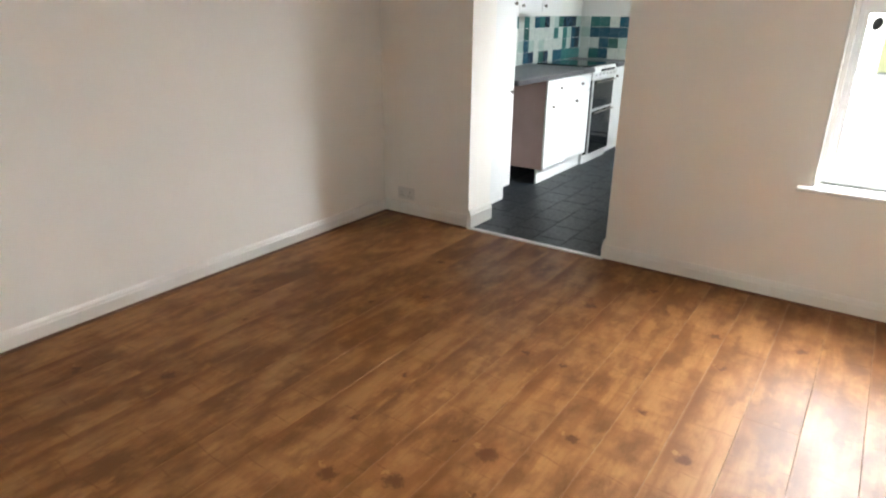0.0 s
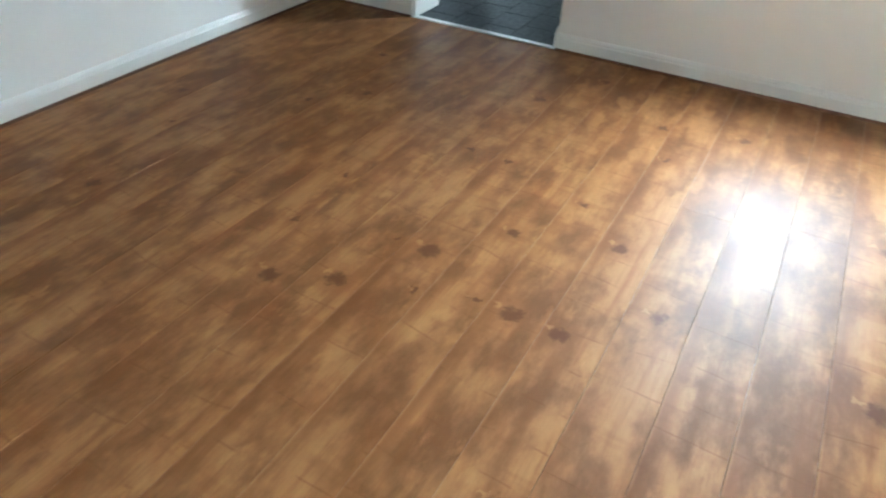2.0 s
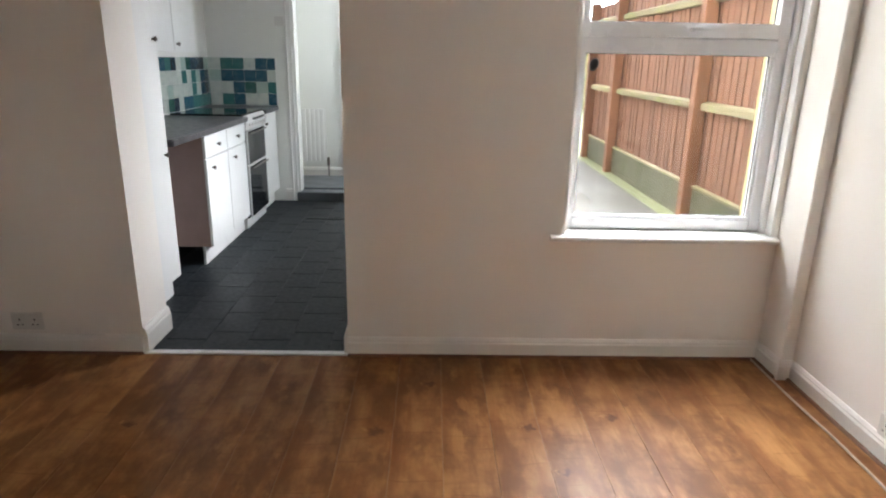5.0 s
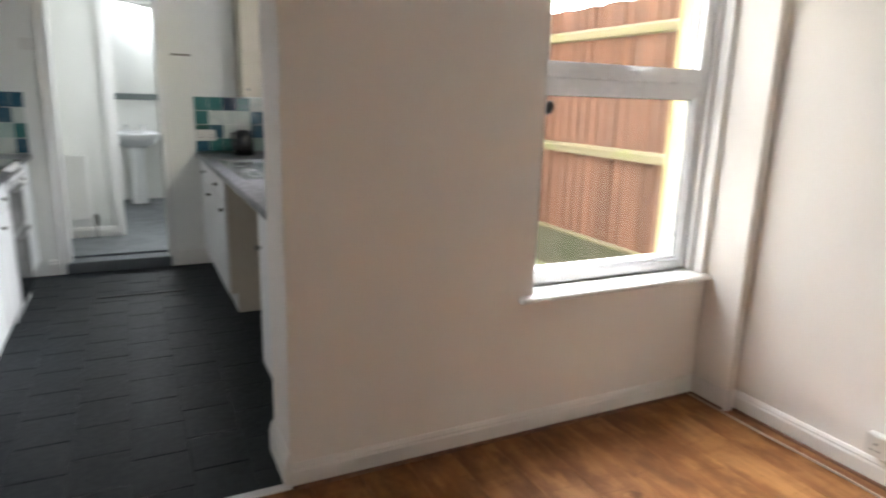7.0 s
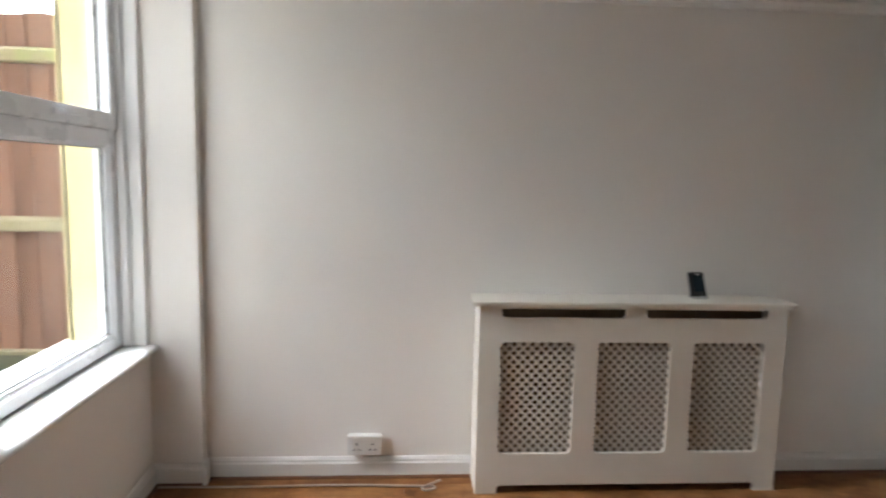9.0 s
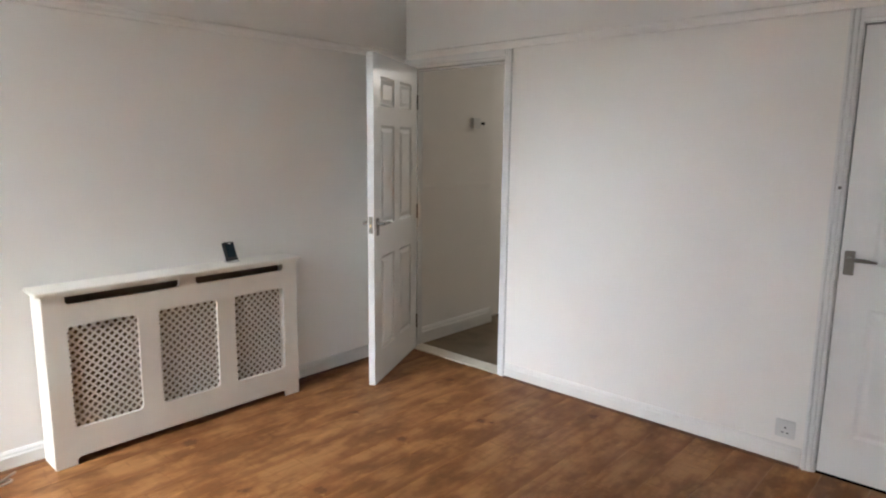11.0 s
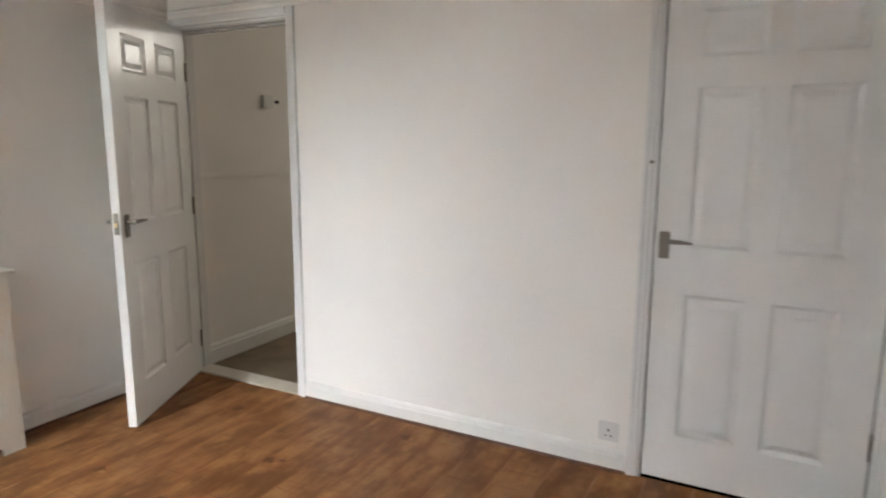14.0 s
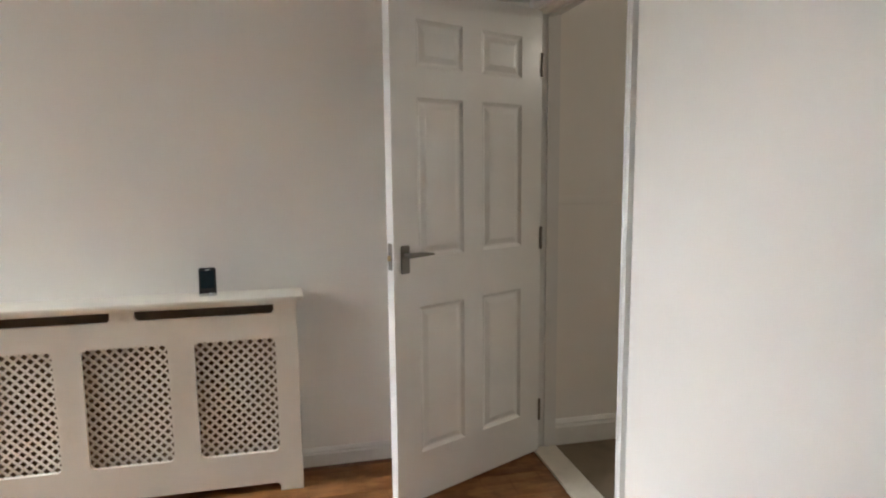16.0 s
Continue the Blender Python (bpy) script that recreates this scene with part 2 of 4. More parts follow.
M = {
    "wall": plain("magnolia_emulsion", (0.86, 0.825, 0.775), 0.85, vary=0.02, scale=0.9, grain=220, bump=0.12, depth=0.0015),
    "kitchen_wall": plain("white_emulsion", (0.80, 0.80, 0.765), 0.8, vary=0.025, scale=0.9, grain=220, bump=0.12, depth=0.0015),
    "ceiling": plain("ceiling_white", (0.88, 0.87, 0.845), 0.9, vary=0.02, scale=0.8, grain=150, bump=0.1),
    "gloss": plain("white_gloss_paint", (0.82, 0.81, 0.785), 0.23, vary=0.03, scale=3, grain=90, bump=0.05, depth=0.001),
    "trim": plain("white_satin_paint", (0.80, 0.78, 0.74), 0.42, vary=0.045, scale=3, grain=90, bump=0.06, depth=0.001),
    "cream": plain("cream_satin_paint", (0.76, 0.71, 0.62), 0.45, vary=0.035, scale=3, grain=120, bump=0.06, depth=0.001),
    "upvc": plain("white_plastic", (0.80, 0.81, 0.82), 0.3, vary=0.03, scale=6, grain=60, bump=0.02),
    "socket": plain("socket_plastic", (0.70, 0.685, 0.65), 0.35, vary=0.03, scale=9, bump=0.0),
    "black": plain("black_plastic", (0.012, 0.013, 0.015), 0.3, vary=0.1, scale=30, bump=0.0),
    "dark": plain("dark_gap", (0.03, 0.026, 0.022), 0.8, vary=0.1, scale=20),
    "screen": plain("smoked_screen", (0.02, 0.035, 0.045), 0.12, vary=0.1, scale=30, bump=0.0),
    "steel": plain("brushed_steel", (0.22, 0.20, 0.175), 0.36, metal=1.0, vary=0.05, scale=20, bump=0.03),
    "chrome": plain("bright_chrome", (0.82, 0.83, 0.84), 0.32, metal=0.5, vary=0.03, scale=20, bump=0.0),
    "brass": plain("worn_brass", (0.62, 0.48, 0.27), 0.35, metal=1.0, vary=0.08, scale=30, bump=0.03),
    "dim_inside": plain("dim_inside_brown", (0.22, 0.165, 0.11), 0.8, vary=0.1, scale=10),
    "beading": wood("stained_beading", (0.22, 0.09, 0.035), (0.11, 0.045, 0.018), 0.45, along=1),
    "underlay": plain("floor_base", (0.035, 0.018, 0.009), 0.9, vary=0.1, scale=5),
    "laminate": laminate(),
    "slate": slate(),
    "grout": plain("dark_grout", (0.022, 0.026, 0.029), 0.9, vary=0.08, scale=8),
    "tile_grout": plain("pale_grout", (0.55, 0.57, 0.54), 0.9, vary=0.06, scale=8),
    "glaze": glaze(),
    "unit": plain("white_foil_front", (0.80, 0.80, 0.785), 0.35, vary=0.03, scale=3, bump=0.03),
    "unit_side": plain("mauve_side_panel", (0.40, 0.27, 0.245), 0.5, vary=0.07, scale=4),
    "unit_cream": plain("cream_side_panel", (0.60, 0.535, 0.43), 0.5, vary=0.06, scale=4),
    "worktop": plain("speckled_grey_worktop", (0.085, 0.080, 0.085), 0.32, vary=0.3, scale=24, grain=240, bump=0.05, dirt=(0.028, 0.028, 0.032)),
    "enamel": plain("white_enamel", (0.82, 0.81, 0.79), 0.2, vary=0.03, scale=5, bump=0.0),
    "oven_glass": plain("black_oven_glass", (0.008, 0.009, 0.011), 0.07, vary=0.1, scale=10, bump=0.0),
    "stainless": plain("stainless_sink", (0.66, 0.67, 0.68), 0.25, metal=1.0, vary=0.05, scale=15, bump=0.02),
    "ceramic": plain("white_ceramic", (0.84, 0.85, 0.85), 0.1, vary=0.02, scale=8, bump=0.0),
    "band": plain("grey_border_tile", (0.16, 0.19, 0.19), 0.3, vary=0.15, scale=25),
    "lobby_floor": plain("grey_vinyl", (0.12, 0.13, 0.14), 0.4, vary=0.08, scale=7),
    "carpet": plain("brown_carpet", (0.235, 0.175, 0.11), 1.0, vary=0.12, scale=6, grain=420, bump=0.9, depth=0.006),
    "threshold": plain("pale_threshold", (0.66, 0.60, 0.50), 0.4, vary=0.08, scale=12),
    "strip": plain("aluminium_strip", (0.74, 0.74, 0.74), 0.38, metal=0.6, vary=0.05, scale=30),
    "cable": plain("grey_brown_cable", (0.42, 0.33, 0.27), 0.45, vary=0.08, scale=30),
    "render": plain("yellow_masonry_paint", (0.64, 0.56, 0.30), 0.85, vary=0.06, scale=5, grain=90, bump=0.5, depth=0.004),
    "brick": plain("outside_masonry", (0.52, 0.47, 0.38), 0.9, vary=0.1, scale=4, grain=40, bump=0.5, depth=0.006),
    "path": plain("worn_concrete", (0.062, 0.058, 0.048), 0.9, vary=0.14, scale=1.6, grain=45, bump=0.5, depth=0.006),
    "moss": plain("mossy_earth", (0.16, 0.17, 0.075), 1.0, vary=0.2, scale=5, grain=60, bump=0.9, depth=0.02),
    "gravel_board": plain("grey_gravel_board", (0.115, 0.112, 0.082), 0.9, vary=0.14, scale=3, dirt=(0.05, 0.068, 0.022), grain=50, bump=0.4, depth=0.004),
    "board": wood("red_brown_fence_board", (0.275, 0.135, 0.090), (0.165, 0.076, 0.048), 0.85, along=2, scale=14),
    "rail": wood("weathered_fence_rail", (0.36, 0.32, 0.21), (0.23, 0.20, 0.12), 0.9, along=1, scale=14, moss=(0.22, 0.25, 0.09)),
    "post": wood("brown_fence_post", (0.33, 0.155, 0.10), (0.19, 0.088, 0.055), 0.9, along=2, scale=12),
    "metal_post": plain("galvanised_post", (0.42, 0.43, 0.43), 0.5, metal=0.7, vary=0.1, scale=8),
    "glass": glass_pane(),
}


# ---- mesh helpers ----
def box(bm, x0, x1, y0, y1, z0, z1):
    vs = [bm.verts.new((x, y, z)) for z in (min(z0, z1), max(z0, z1)) for y in (min(y0, y1), max(y0, y1)) for x in (min(x0, x1), max(x0, x1))]
    for q in ((0, 2, 3, 1), (4, 5, 7, 6), (0, 1, 5, 4), (2, 6, 7, 3), (0, 4, 6, 2), (1, 3, 7, 5)):
        bm.faces.new([vs[i] for i in q])
    return vs


def prism(bm, outline, axis, a, b):
    """A closed outline of 2D points, drawn out along an axis from a to b."""
    def at(p, v):
        return {"x": (v, p[0], p[1]), "y": (p[0], v, p[1]), "z": (p[0], p[1], v)}[axis]
    r0, r1 = [bm.verts.new(at(p, a)) for p in outline], [bm.verts.new(at(p, b)) for p in outline]
    n = len(outline)
    bm.faces.new(r0)
    bm.faces.new(r1[::-1])
    for i in range(n):
        bm.faces.new((r0[i], r1[i], r1[(i + 1) % n], r0[(i + 1) % n]))


def tube(bm, centre, axis, r, a, b, seg=16, r2=None):
    cx, cy = centre
    pts = [(cx + r * math.cos(2 * math.pi * i / seg), cy + r * math.sin(2 * math.pi * i / seg)) for i in range(seg)]
    if r2 is None:
        prism(bm, pts, axis, a, b)
        return
    def at(p, v):
        return {"x": (v, p[0], p[1]), "y": (p[0], v, p[1]), "z": (p[0], p[1], v)}[axis]
    q = [(cx + r2 * math.cos(2 * math.pi * i / seg), cy + r2 * math.sin(2 * math.pi * i / seg)) for i in range(seg)]
    r0, r1 = [bm.verts.new(at(p, a)) for p in pts], [bm.verts.new(at(p, b)) for p in q]
    bm.faces.new(r0)
    bm.faces.new(r1[::-1])
    for i in range(seg):
        bm.faces.new((r0[i], r1[i], r1[(i + 1) % seg], r0[(i + 1) % seg]))


def lathe(bm, profile, centre, seg=24, squash=1.0):
    cx, cy = centre
    rings = []
    for r, z in profile:
        rings.append([bm.verts.new((cx + r * math.cos(2 * math.pi * i / seg), cy + squash * r * math.sin(2 * math.pi * i / seg), z)) for i in range(seg)])
    for a, b in zip(rings, rings[1:]):
        for i in range(seg):
            bm.faces.new((a[i], a[(i + 1) % seg], b[(i + 1) % seg], b[i]))
    bm.faces.new(rings[0][::-1])
    bm.faces.new(rings[-1])


def part(name, bm, material, parent=None, label="", bevel=0.0, smooth=False):
    """Links a bmesh as one mesh object, under a thing or a part where one is given."""
    if bevel:
        bmesh.ops.bevel(bm, geom=list(bm.edges), offset=bevel, segments=2, affect="EDGES", clamp_overlap=True)
    bmesh.ops.recalc_face_normals(bm, faces=bm.faces)
    me = bpy.data.meshes.new(name)
    bm.to_mesh(me)
    bm.free()
    if smooth:
        for f in me.polygons:
            f.use_smooth = True
    me.materials.append(M[material])
    ob = new(name, me)
    if parent is not None:
        ob.parent = parent
    if label:
        ob["label"] = label
    return ob


def blocks(name, boxes, material, parent=None, label="", bevel=0.0):
    bm = bmesh.new()
    for b in boxes:
        box(bm, *b)
    return part(name, bm, material, parent, label, bevel)


def thing(name, label, category, group="", at=(0, 0, 0), kind=""):
    ob = new(name)
    ob.empty_display_size = 0.05
    ob.location = at
    return tagged(ob, label, category, group, kind)


def setting(ob, label, category=""):
    return tagged(ob, label, category, kind="structure")


# ---- plan ----
XW, XE, YN, YS, HC = -1.69, 2.03, 0.0, -3.72, 2.5
TN = 0.28                      # thickness of the wall to the kitchen
KE, KN = 0.66, 3.35            # kitchen's side wall and end wall
WX0, WX1, WZ0, WZ1 = 0.985, 1.955, 0.605, 2.28   # window opening
DX0, DX1, DH = 1.175, 1.972, 1.985               # way to the hall
CX0, CX1 = -1.447, -0.66                         # cupboard door
JX0, JX1, JH = -0.965, 0.0, 2.06                 # way to the kitchen

# ---- structure: the room ----
floor = setting(blocks("floor", [(XW, XE, YS, 0.0, -0.06, -0.012)], "underlay"), "honey-brown wood-effect laminate floor of wide planks", "floor")
setting(blocks("wall_north", [
    (XW - 0.2, JX0, 0, TN, -0.06, HC), (JX0, JX1, 0, TN, JH, HC), (JX1, WX0, 0, TN, -0.06, HC),
    (WX0, WX1, 0, TN, -0.06, WZ0 - 0.03), (WX0, WX1, 0, TN, WZ1, HC), (WX1, XE + 0.2, 0, TN, -0.06, HC)], "wall"),
    "magnolia painted wall with a window and an open way to the kitchen", "wall")
setting(blocks("wall_east", [(XE, XE + 0.2, YS - 0.11, 0, -0.06, HC)], "wall"), "plain magnolia painted wall behind the radiator cover", "wall")
setting(blocks("wall_west", [(XW - 0.2, XW, YS - 0.11, 0, -0.06, HC)], "wall"), "plain magnolia painted wall", "wall")
setting(blocks("wall_south", [
    (XW, CX0 - 0.03, YS - 0.11, YS, -0.06, HC), (CX0 - 0.03, CX1 + 0.03, YS - 0.11, YS, 2.01, HC), (CX1 + 0.03, DX0 - 0.03, YS - 0.11, YS, -0.06, HC),
    (DX0 - 0.03, DX1 + 0.03, YS - 0.11, YS, 2.01, HC), (DX1 + 0.03, XE, YS - 0.11, YS, -0.06, HC)], "wall"),
    "pale painted wall with two white panelled doors", "wall")
setting(blocks("ceiling", [(XW - 0.2, XE + 0.2, YS - 0.11, TN, HC, HC + 0.1)], "ceiling"), "plain white ceiling", "ceiling")
setting(blocks("pipe_boxing", [(XE - 0.055, XE, -0.205, 0, 0, HC)], "wall", bevel=0.004), "shallow painted boxing in the window corner", "boxing")


def skirting(name, x0, y0, x1, y1, nx, ny, h=0.092, t=0.017, mat="trim", z=0.0):
    """A skirting board from one point to another, standing off its wall along (nx, ny), with a moulded top."""
    prof = [(0, 0), (t, 0), (t, h * 0.70), (t * 0.72, h * 0.80), (t * 0.78, h * 0.86), (t * 0.36, h), (0, h)]
    bm = bmesh.new()
    a = [bm.verts.new((x0 + nx * p, y0 + ny * p, z + q)) for p, q in prof]
    b = [bm.verts.new((x1 + nx * p, y1 + ny * p, z + q)) for p, q in prof]
    bm.faces.new(a)
    bm.faces.new(b[::-1])
    for i in range(len(prof)):
        k = (i + 1) % len(prof)
        bm.faces.new((a[i], b[i], b[k], a[k]))
    return setting(part(name, bm, mat), "white painted skirting board with a moulded top", "skirting board")


def beading(name, x0, y0, x1, y1, nx, ny, t=0.013, h=0.011):
    bm = bmesh.new()
    prof = [(0, 0), (t, 0), (t * 0.92, h * 0.45), (t * 0.6, h * 0.85), (0, h)]
    a = [bm.verts.new((x0 + nx * p, y0 + ny * p, q)) for p, q in prof]
    b = [bm.verts.new((x1 + nx * p, y1 + ny * p, q)) for p, q in prof]
    bm.faces.new(a)
    bm.faces.new(b[::-1])
    for i in range(len(prof)):
        k = (i + 1) % len(prof)
        bm.faces.new((a[i], b[i], b[k], a[k]))
    return setting(part(name, bm, "beading"), "narrow brown beading along the floor's edge", "beading")


S = 0.017
for args in ((XW, 0, JX0, 0, 0, -1), (JX1, 0, XE - 0.055, 0, 0, -1), (XE - 0.055, 0, XE - 0.055, -0.205, -1, 0), (XE, -0.205 - S, XE, YS, -1, 0),
             (XW, YS, XW, 0, 1, 0), (CX1 + 0.062, YS, DX0 - 0.062, YS, 0, 1), (XW, YS, CX0 - 0.062, YS, 0, 1)):
    skirting("baseboard", *args)
    x0, y0, x1, y1, nx, ny = args
    beading("trim", x0 + nx * S, y0 + ny * S, x1 + nx * S, y1 + ny * S, nx, ny)
skirting("baseboard", XE - 0.055 - S, -0.205, XE, -0.205, 0, -1)
skirting("baseboard", JX0, 0, JX0, TN, 1, 0, h=0.125, t=0.02)
skirting("baseboard", JX1, 0, JX1, TN, -1, 0, h=0.125, t=0.02)


def picture_rail(name, x0, y0, x1, y1, nx, ny, z=2.045):
    prof = [(0, 0), (0.012, 0.004), (0.016, 0.018), (0.030, 0.030), (0.032, 0.040), (0.020, 0.046), (0.018, 0.052), (0, 0.055)]
    bm = bmesh.new()
    a = [bm.verts.new((x0 + nx * p, y0 + ny * p, z + q)) for p, q in prof]
    b = [bm.verts.new((x1 + nx * p, y1 + ny * p, z + q)) for p, q in prof]
    bm.faces.new(a)
    bm.faces.new(b[::-1])
    for i in range(len(prof)):
        k = (i + 1) % len(prof)
        bm.faces.new((a[i], b[i], b[k], a[k]))
    return setting(part(name, bm, "wall"), "moulded picture rail painted like the wall", "picture rail")


picture_rail("trim", XE, -0.205, XE, YS, -1, 0)
picture_rail("trim", XW, YS, XE, YS, 0, 1)
picture_rail("trim", XW, YS, XW, 0, 1, 0)

setting(blocks("threshold_strip", [(JX0, JX1, -0.018, 0.022, -0.006, 0.006)], "strip", bevel=0.003), "thin pale metal strip between laminate and tiles", "threshold strip")
setting(blocks("threshold_strip", [(DX0, DX1, YS - 0.11, YS + 0.012, -0.01, 0.008)], "threshold", bevel=0.004), "pale wooden threshold at the hall door", "threshold")


# ---- window ----
def build_window():
    win = setting(thing("window_1", "", ""), "white plastic window with a top-hung sash over a fixed pane", "window")
    y0, y1 = 0.085, 0.150
    gx0, gx1, gz0, zm0, zm1, gz1 = 1.052, 1.862, 0.678, 1.400, 1.530, 2.162
    fr = blocks("window_frame", [(WX0, gx0 - 0.012, y0, y1, 0.62, WZ1), (gx1 + 0.012, WX1, y0, y1, 0.62, WZ1),
                                 (gx0 - 0.012, gx1 + 0.012, y0, y1, 0.62, gz0 - 0.012), (gx0 - 0.012, gx1 + 0.012, y0, y1, 2.176, WZ1),
                                 (gx0 - 0.012, gx1 + 0.012, y0, y1, zm0 + 0.012, 1.4675)], "upvc", win, bevel=0.004)
    blocks("glazing_bead", [(gx0 - 0.012, gx0, y0 + 0.012, y1 - 0.015, gz0, zm0), (gx1, gx1 + 0.012, y0 + 0.012, y1 - 0.015, gz0, zm0),
                            (gx0 - 0.012, gx1 + 0.012, y0 + 0.012, y1 - 0.015, gz0 - 0.012, gz0), (gx0 - 0.012, gx1 + 0.012, y0 + 0.012, y1 - 0.015, zm0, zm0 + 0.012)], "upvc", win, bevel=0.002)
    s0 = y0 - 0.014
    sash = blocks("sash", [(gx0 - 0.055, gx0, s0, y1 - 0.02, 1.468, 2.222), (gx1, gx1 + 0.055, s0, y1 - 0.02, 1.468, 2.222),
                           (gx0, gx1, s0, y1 - 0.02, 1.468, zm1), (gx0, gx1, s0, y1 - 0.02, gz1, 2.222)], "upvc", win, "opening top sash", bevel=0.004)
    for z0, z1 in ((gz0, zm0), (zm1, gz1)):
        p = blocks("pane", [(gx0 - 0.004, gx1 + 0.004, 0.118, 0.122, z0 - 0.004, z1 + 0.004)], "glass", win)
        p.visible_shadow = False
        blocks("gasket", [(gx0 - 0.001, gx0 + 0.003, 0.108, 0.117, z0, z1), (gx1 - 0.003, gx1 + 0.001, 0.108, 0.117, z0, z1),
                          (gx0, gx1, 0.108, 0.117, z0 - 0.001, z0 + 0.003), (gx0, gx1, 0.108, 0.117, z1 - 0.003, z1 + 0.001)], "black", win, "black rubber seal")
    h = blocks("handle", [(1.455, 1.525, s0 - 0.012, s0, 1.490, 1.512)], "chrome", sash, "chrome window handle", bevel=0.004)
    blocks("lever", [(1.475, 1.595, s0 - 0.034, s0 - 0.020, 1.494, 1.510), (1.477, 1.497, s0 - 0.034, s0 - 0.010, 1.494, 1.510)], "chrome", sash, "chrome lever", bevel=0.004)
    bm = bmesh.new()
    prism(bm, [(-0.032, 0.583), (-0.038, 0.590), (-0.038, 0.600), (-0.032, 0.607), (0.09, 0.613), (0.09, 0.583)], "x", 0.928, 1.972)
    part("window_sill", bm, "gloss", win, "white painted inner sill", bevel=0.002)
    # inner lining with its stepped moulding
    blocks("lining", [(WX0, WX0 + 0.012, 0.0, y0, 0.61, WZ1), (WX1 - 0.012, WX1, 0.0, y0, 0.61, WZ1), (WX0 + 0.012, WX1 - 0.012, 0.0, y0, WZ1 - 0.012, WZ1)], "gloss", win)
    blocks("bead_trim", [(WX1 - 0.034, WX1 - 0.012, 0.050, y0, 0.612, WZ1 - 0.012), (WX0 + 0.012, WX0 + 0.034, 0.050, y0, 0.612, WZ1 - 0.012)], "gloss", win, bevel=0.004)
    blocks("outer_sill", [(WX0 - 0.03, WX1 + 0.03, y1, TN + 0.05, 0.585, 0.63)], "upvc", win, "white outer sill", bevel=0.004)
    return win


build_window()
setting(blocks("outer_reveal", [(WX1 - 0.022, WX1 + 0.0, 0.152, TN + 0.012, 0.62, WZ1), (WX0, WX0 + 0.022, 0.152, TN + 0.012, 0.62, WZ1)], "render"), "pale yellow painted masonry reveal outside the window", "reveal")
setting(blocks("outer_render", [(WX1 - 0.022, XE + 0.4, TN, TN + 0.02, -0.06, 5.2), (KE + 0.26, WX1 - 0.022, TN, TN + 0.02, WZ1, 5.2), (KE + 0.26, WX1 - 0.022, TN, TN + 0.02, -0.06, 0.58)], "render"), "pale yellow painted outside wall", "wall")
bm = bmesh.new()
lathe(bm, [(0.004, 0), (0.017, 0.001), (0.020, 0.005), (0.014, 0.011), (0.004, 0.013)], (0, 0), 20, 1.45)
st = part("suction_cup", bm, "black", smooth=True)
st.matrix_world = pose(1.094, 0.116, 1.352, 90, 18, 0)
tagged(st, "small dark oval suction cup stuck on the window pane", "suction cup")


# ---- panelled doors ----
def leaf(bm, w, h, t, cols, rows):
    """A moulded six-panel door: a slab whose panels sink in and rise again on both faces. x along its width, from the hinge."""
    xs = sorted({0, w, *[c for p in cols for c in p]})
    zs = sorted({0, h, *[c for p in rows for c in p]})
    for side in (0, 1):
        y, s = (0.0, 1) if side == 0 else (t, -1)
        for x0, x1 in zip(xs, xs[1:]):
            for z0, z1 in zip(zs, zs[1:]):
                rings = [(0.0, 0.0)]
                if (x0, x1) in cols and (z0, z1) in rows:
                    rings = [(0.0, 0.0), (0.004, 0.003), (0.013, 0.0085), (0.020, 0.009), (0.040, 0.003), (0.044, 0.0025)]
                vs = []
                for i, d in rings:
                    vs.append([bm.verts.new((x, y + s * d, z)) for x, z in ((x0 + i, z0 + i), (x1 - i, z0 + i), (x1 - i, z1 - i), (x0 + i, z1 - i))])
                for a, b in zip(vs, vs[1:]):
                    for k in range(4):
                        bm.faces.new((a[k], a[(k + 1) % 4], b[(k + 1) % 4], b[k]))
                bm.faces.new(vs[-1])
    for pts in (((0, 0), (w, 0)), ((w, 0), (w, h)), ((w, h), (0, h)), ((0, h), (0, 0))):
        (xa, za), (xb, zb) = pts
        bm.faces.new([bm.verts.new(v) for v in ((xa, 0, za), (xb, 0, zb), (xb, t, zb), (xa, t, za))])
    bmesh.ops.remove_doubles(bm, verts=bm.verts, dist=0.0004)


COLS = [(0.125, 0.338), (0.424, 0.637)]
ROWS = [(0.195, 0.785), (0.975, 1.575), (1.685, 1.855)]


def lever_handle(parent, x, y, z, out, along, mat="steel"):
    """A lever handle on its oblong plate, standing off along y by out, the lever pointing along x."""
    pl = blocks("handle_plate", [(x - 0.020, x + 0.020, y, y + 0.007 * out, z - 0.062, z + 0.045)], mat, parent, "brushed metal handle plate", bevel=0.003)
    bm = bmesh.new()
    tube(bm, (x, z + 0.010), "y", 0.010, y + 0.007 * out, y + 0.045 * out)
    part("spindle", bm, mat, parent, smooth=False)
    bm = bmesh.new()
    a, b = x - 0.010 * along, x + 0.108 * along
    prism(bm, [(a, z + 0.001), (a, z + 0.020), (x + 0.06 * along, z + 0.019), (b, z + 0.012), (b, z + 0.004), (x + 0.06 * along, z + 0.003)], "y", y + 0.036 * out, y + 0.050 * out)
    part("lever", bm, mat, parent, "brushed metal lever", bevel=0.003)


def hinge(parent, x, y, z):
    bm = bmesh.new()
    tube(bm, (x, y), "z", 0.006, z - 0.05, z + 0.05, 10)
    part("hinge", bm, "steel", parent, "steel butt hinge")


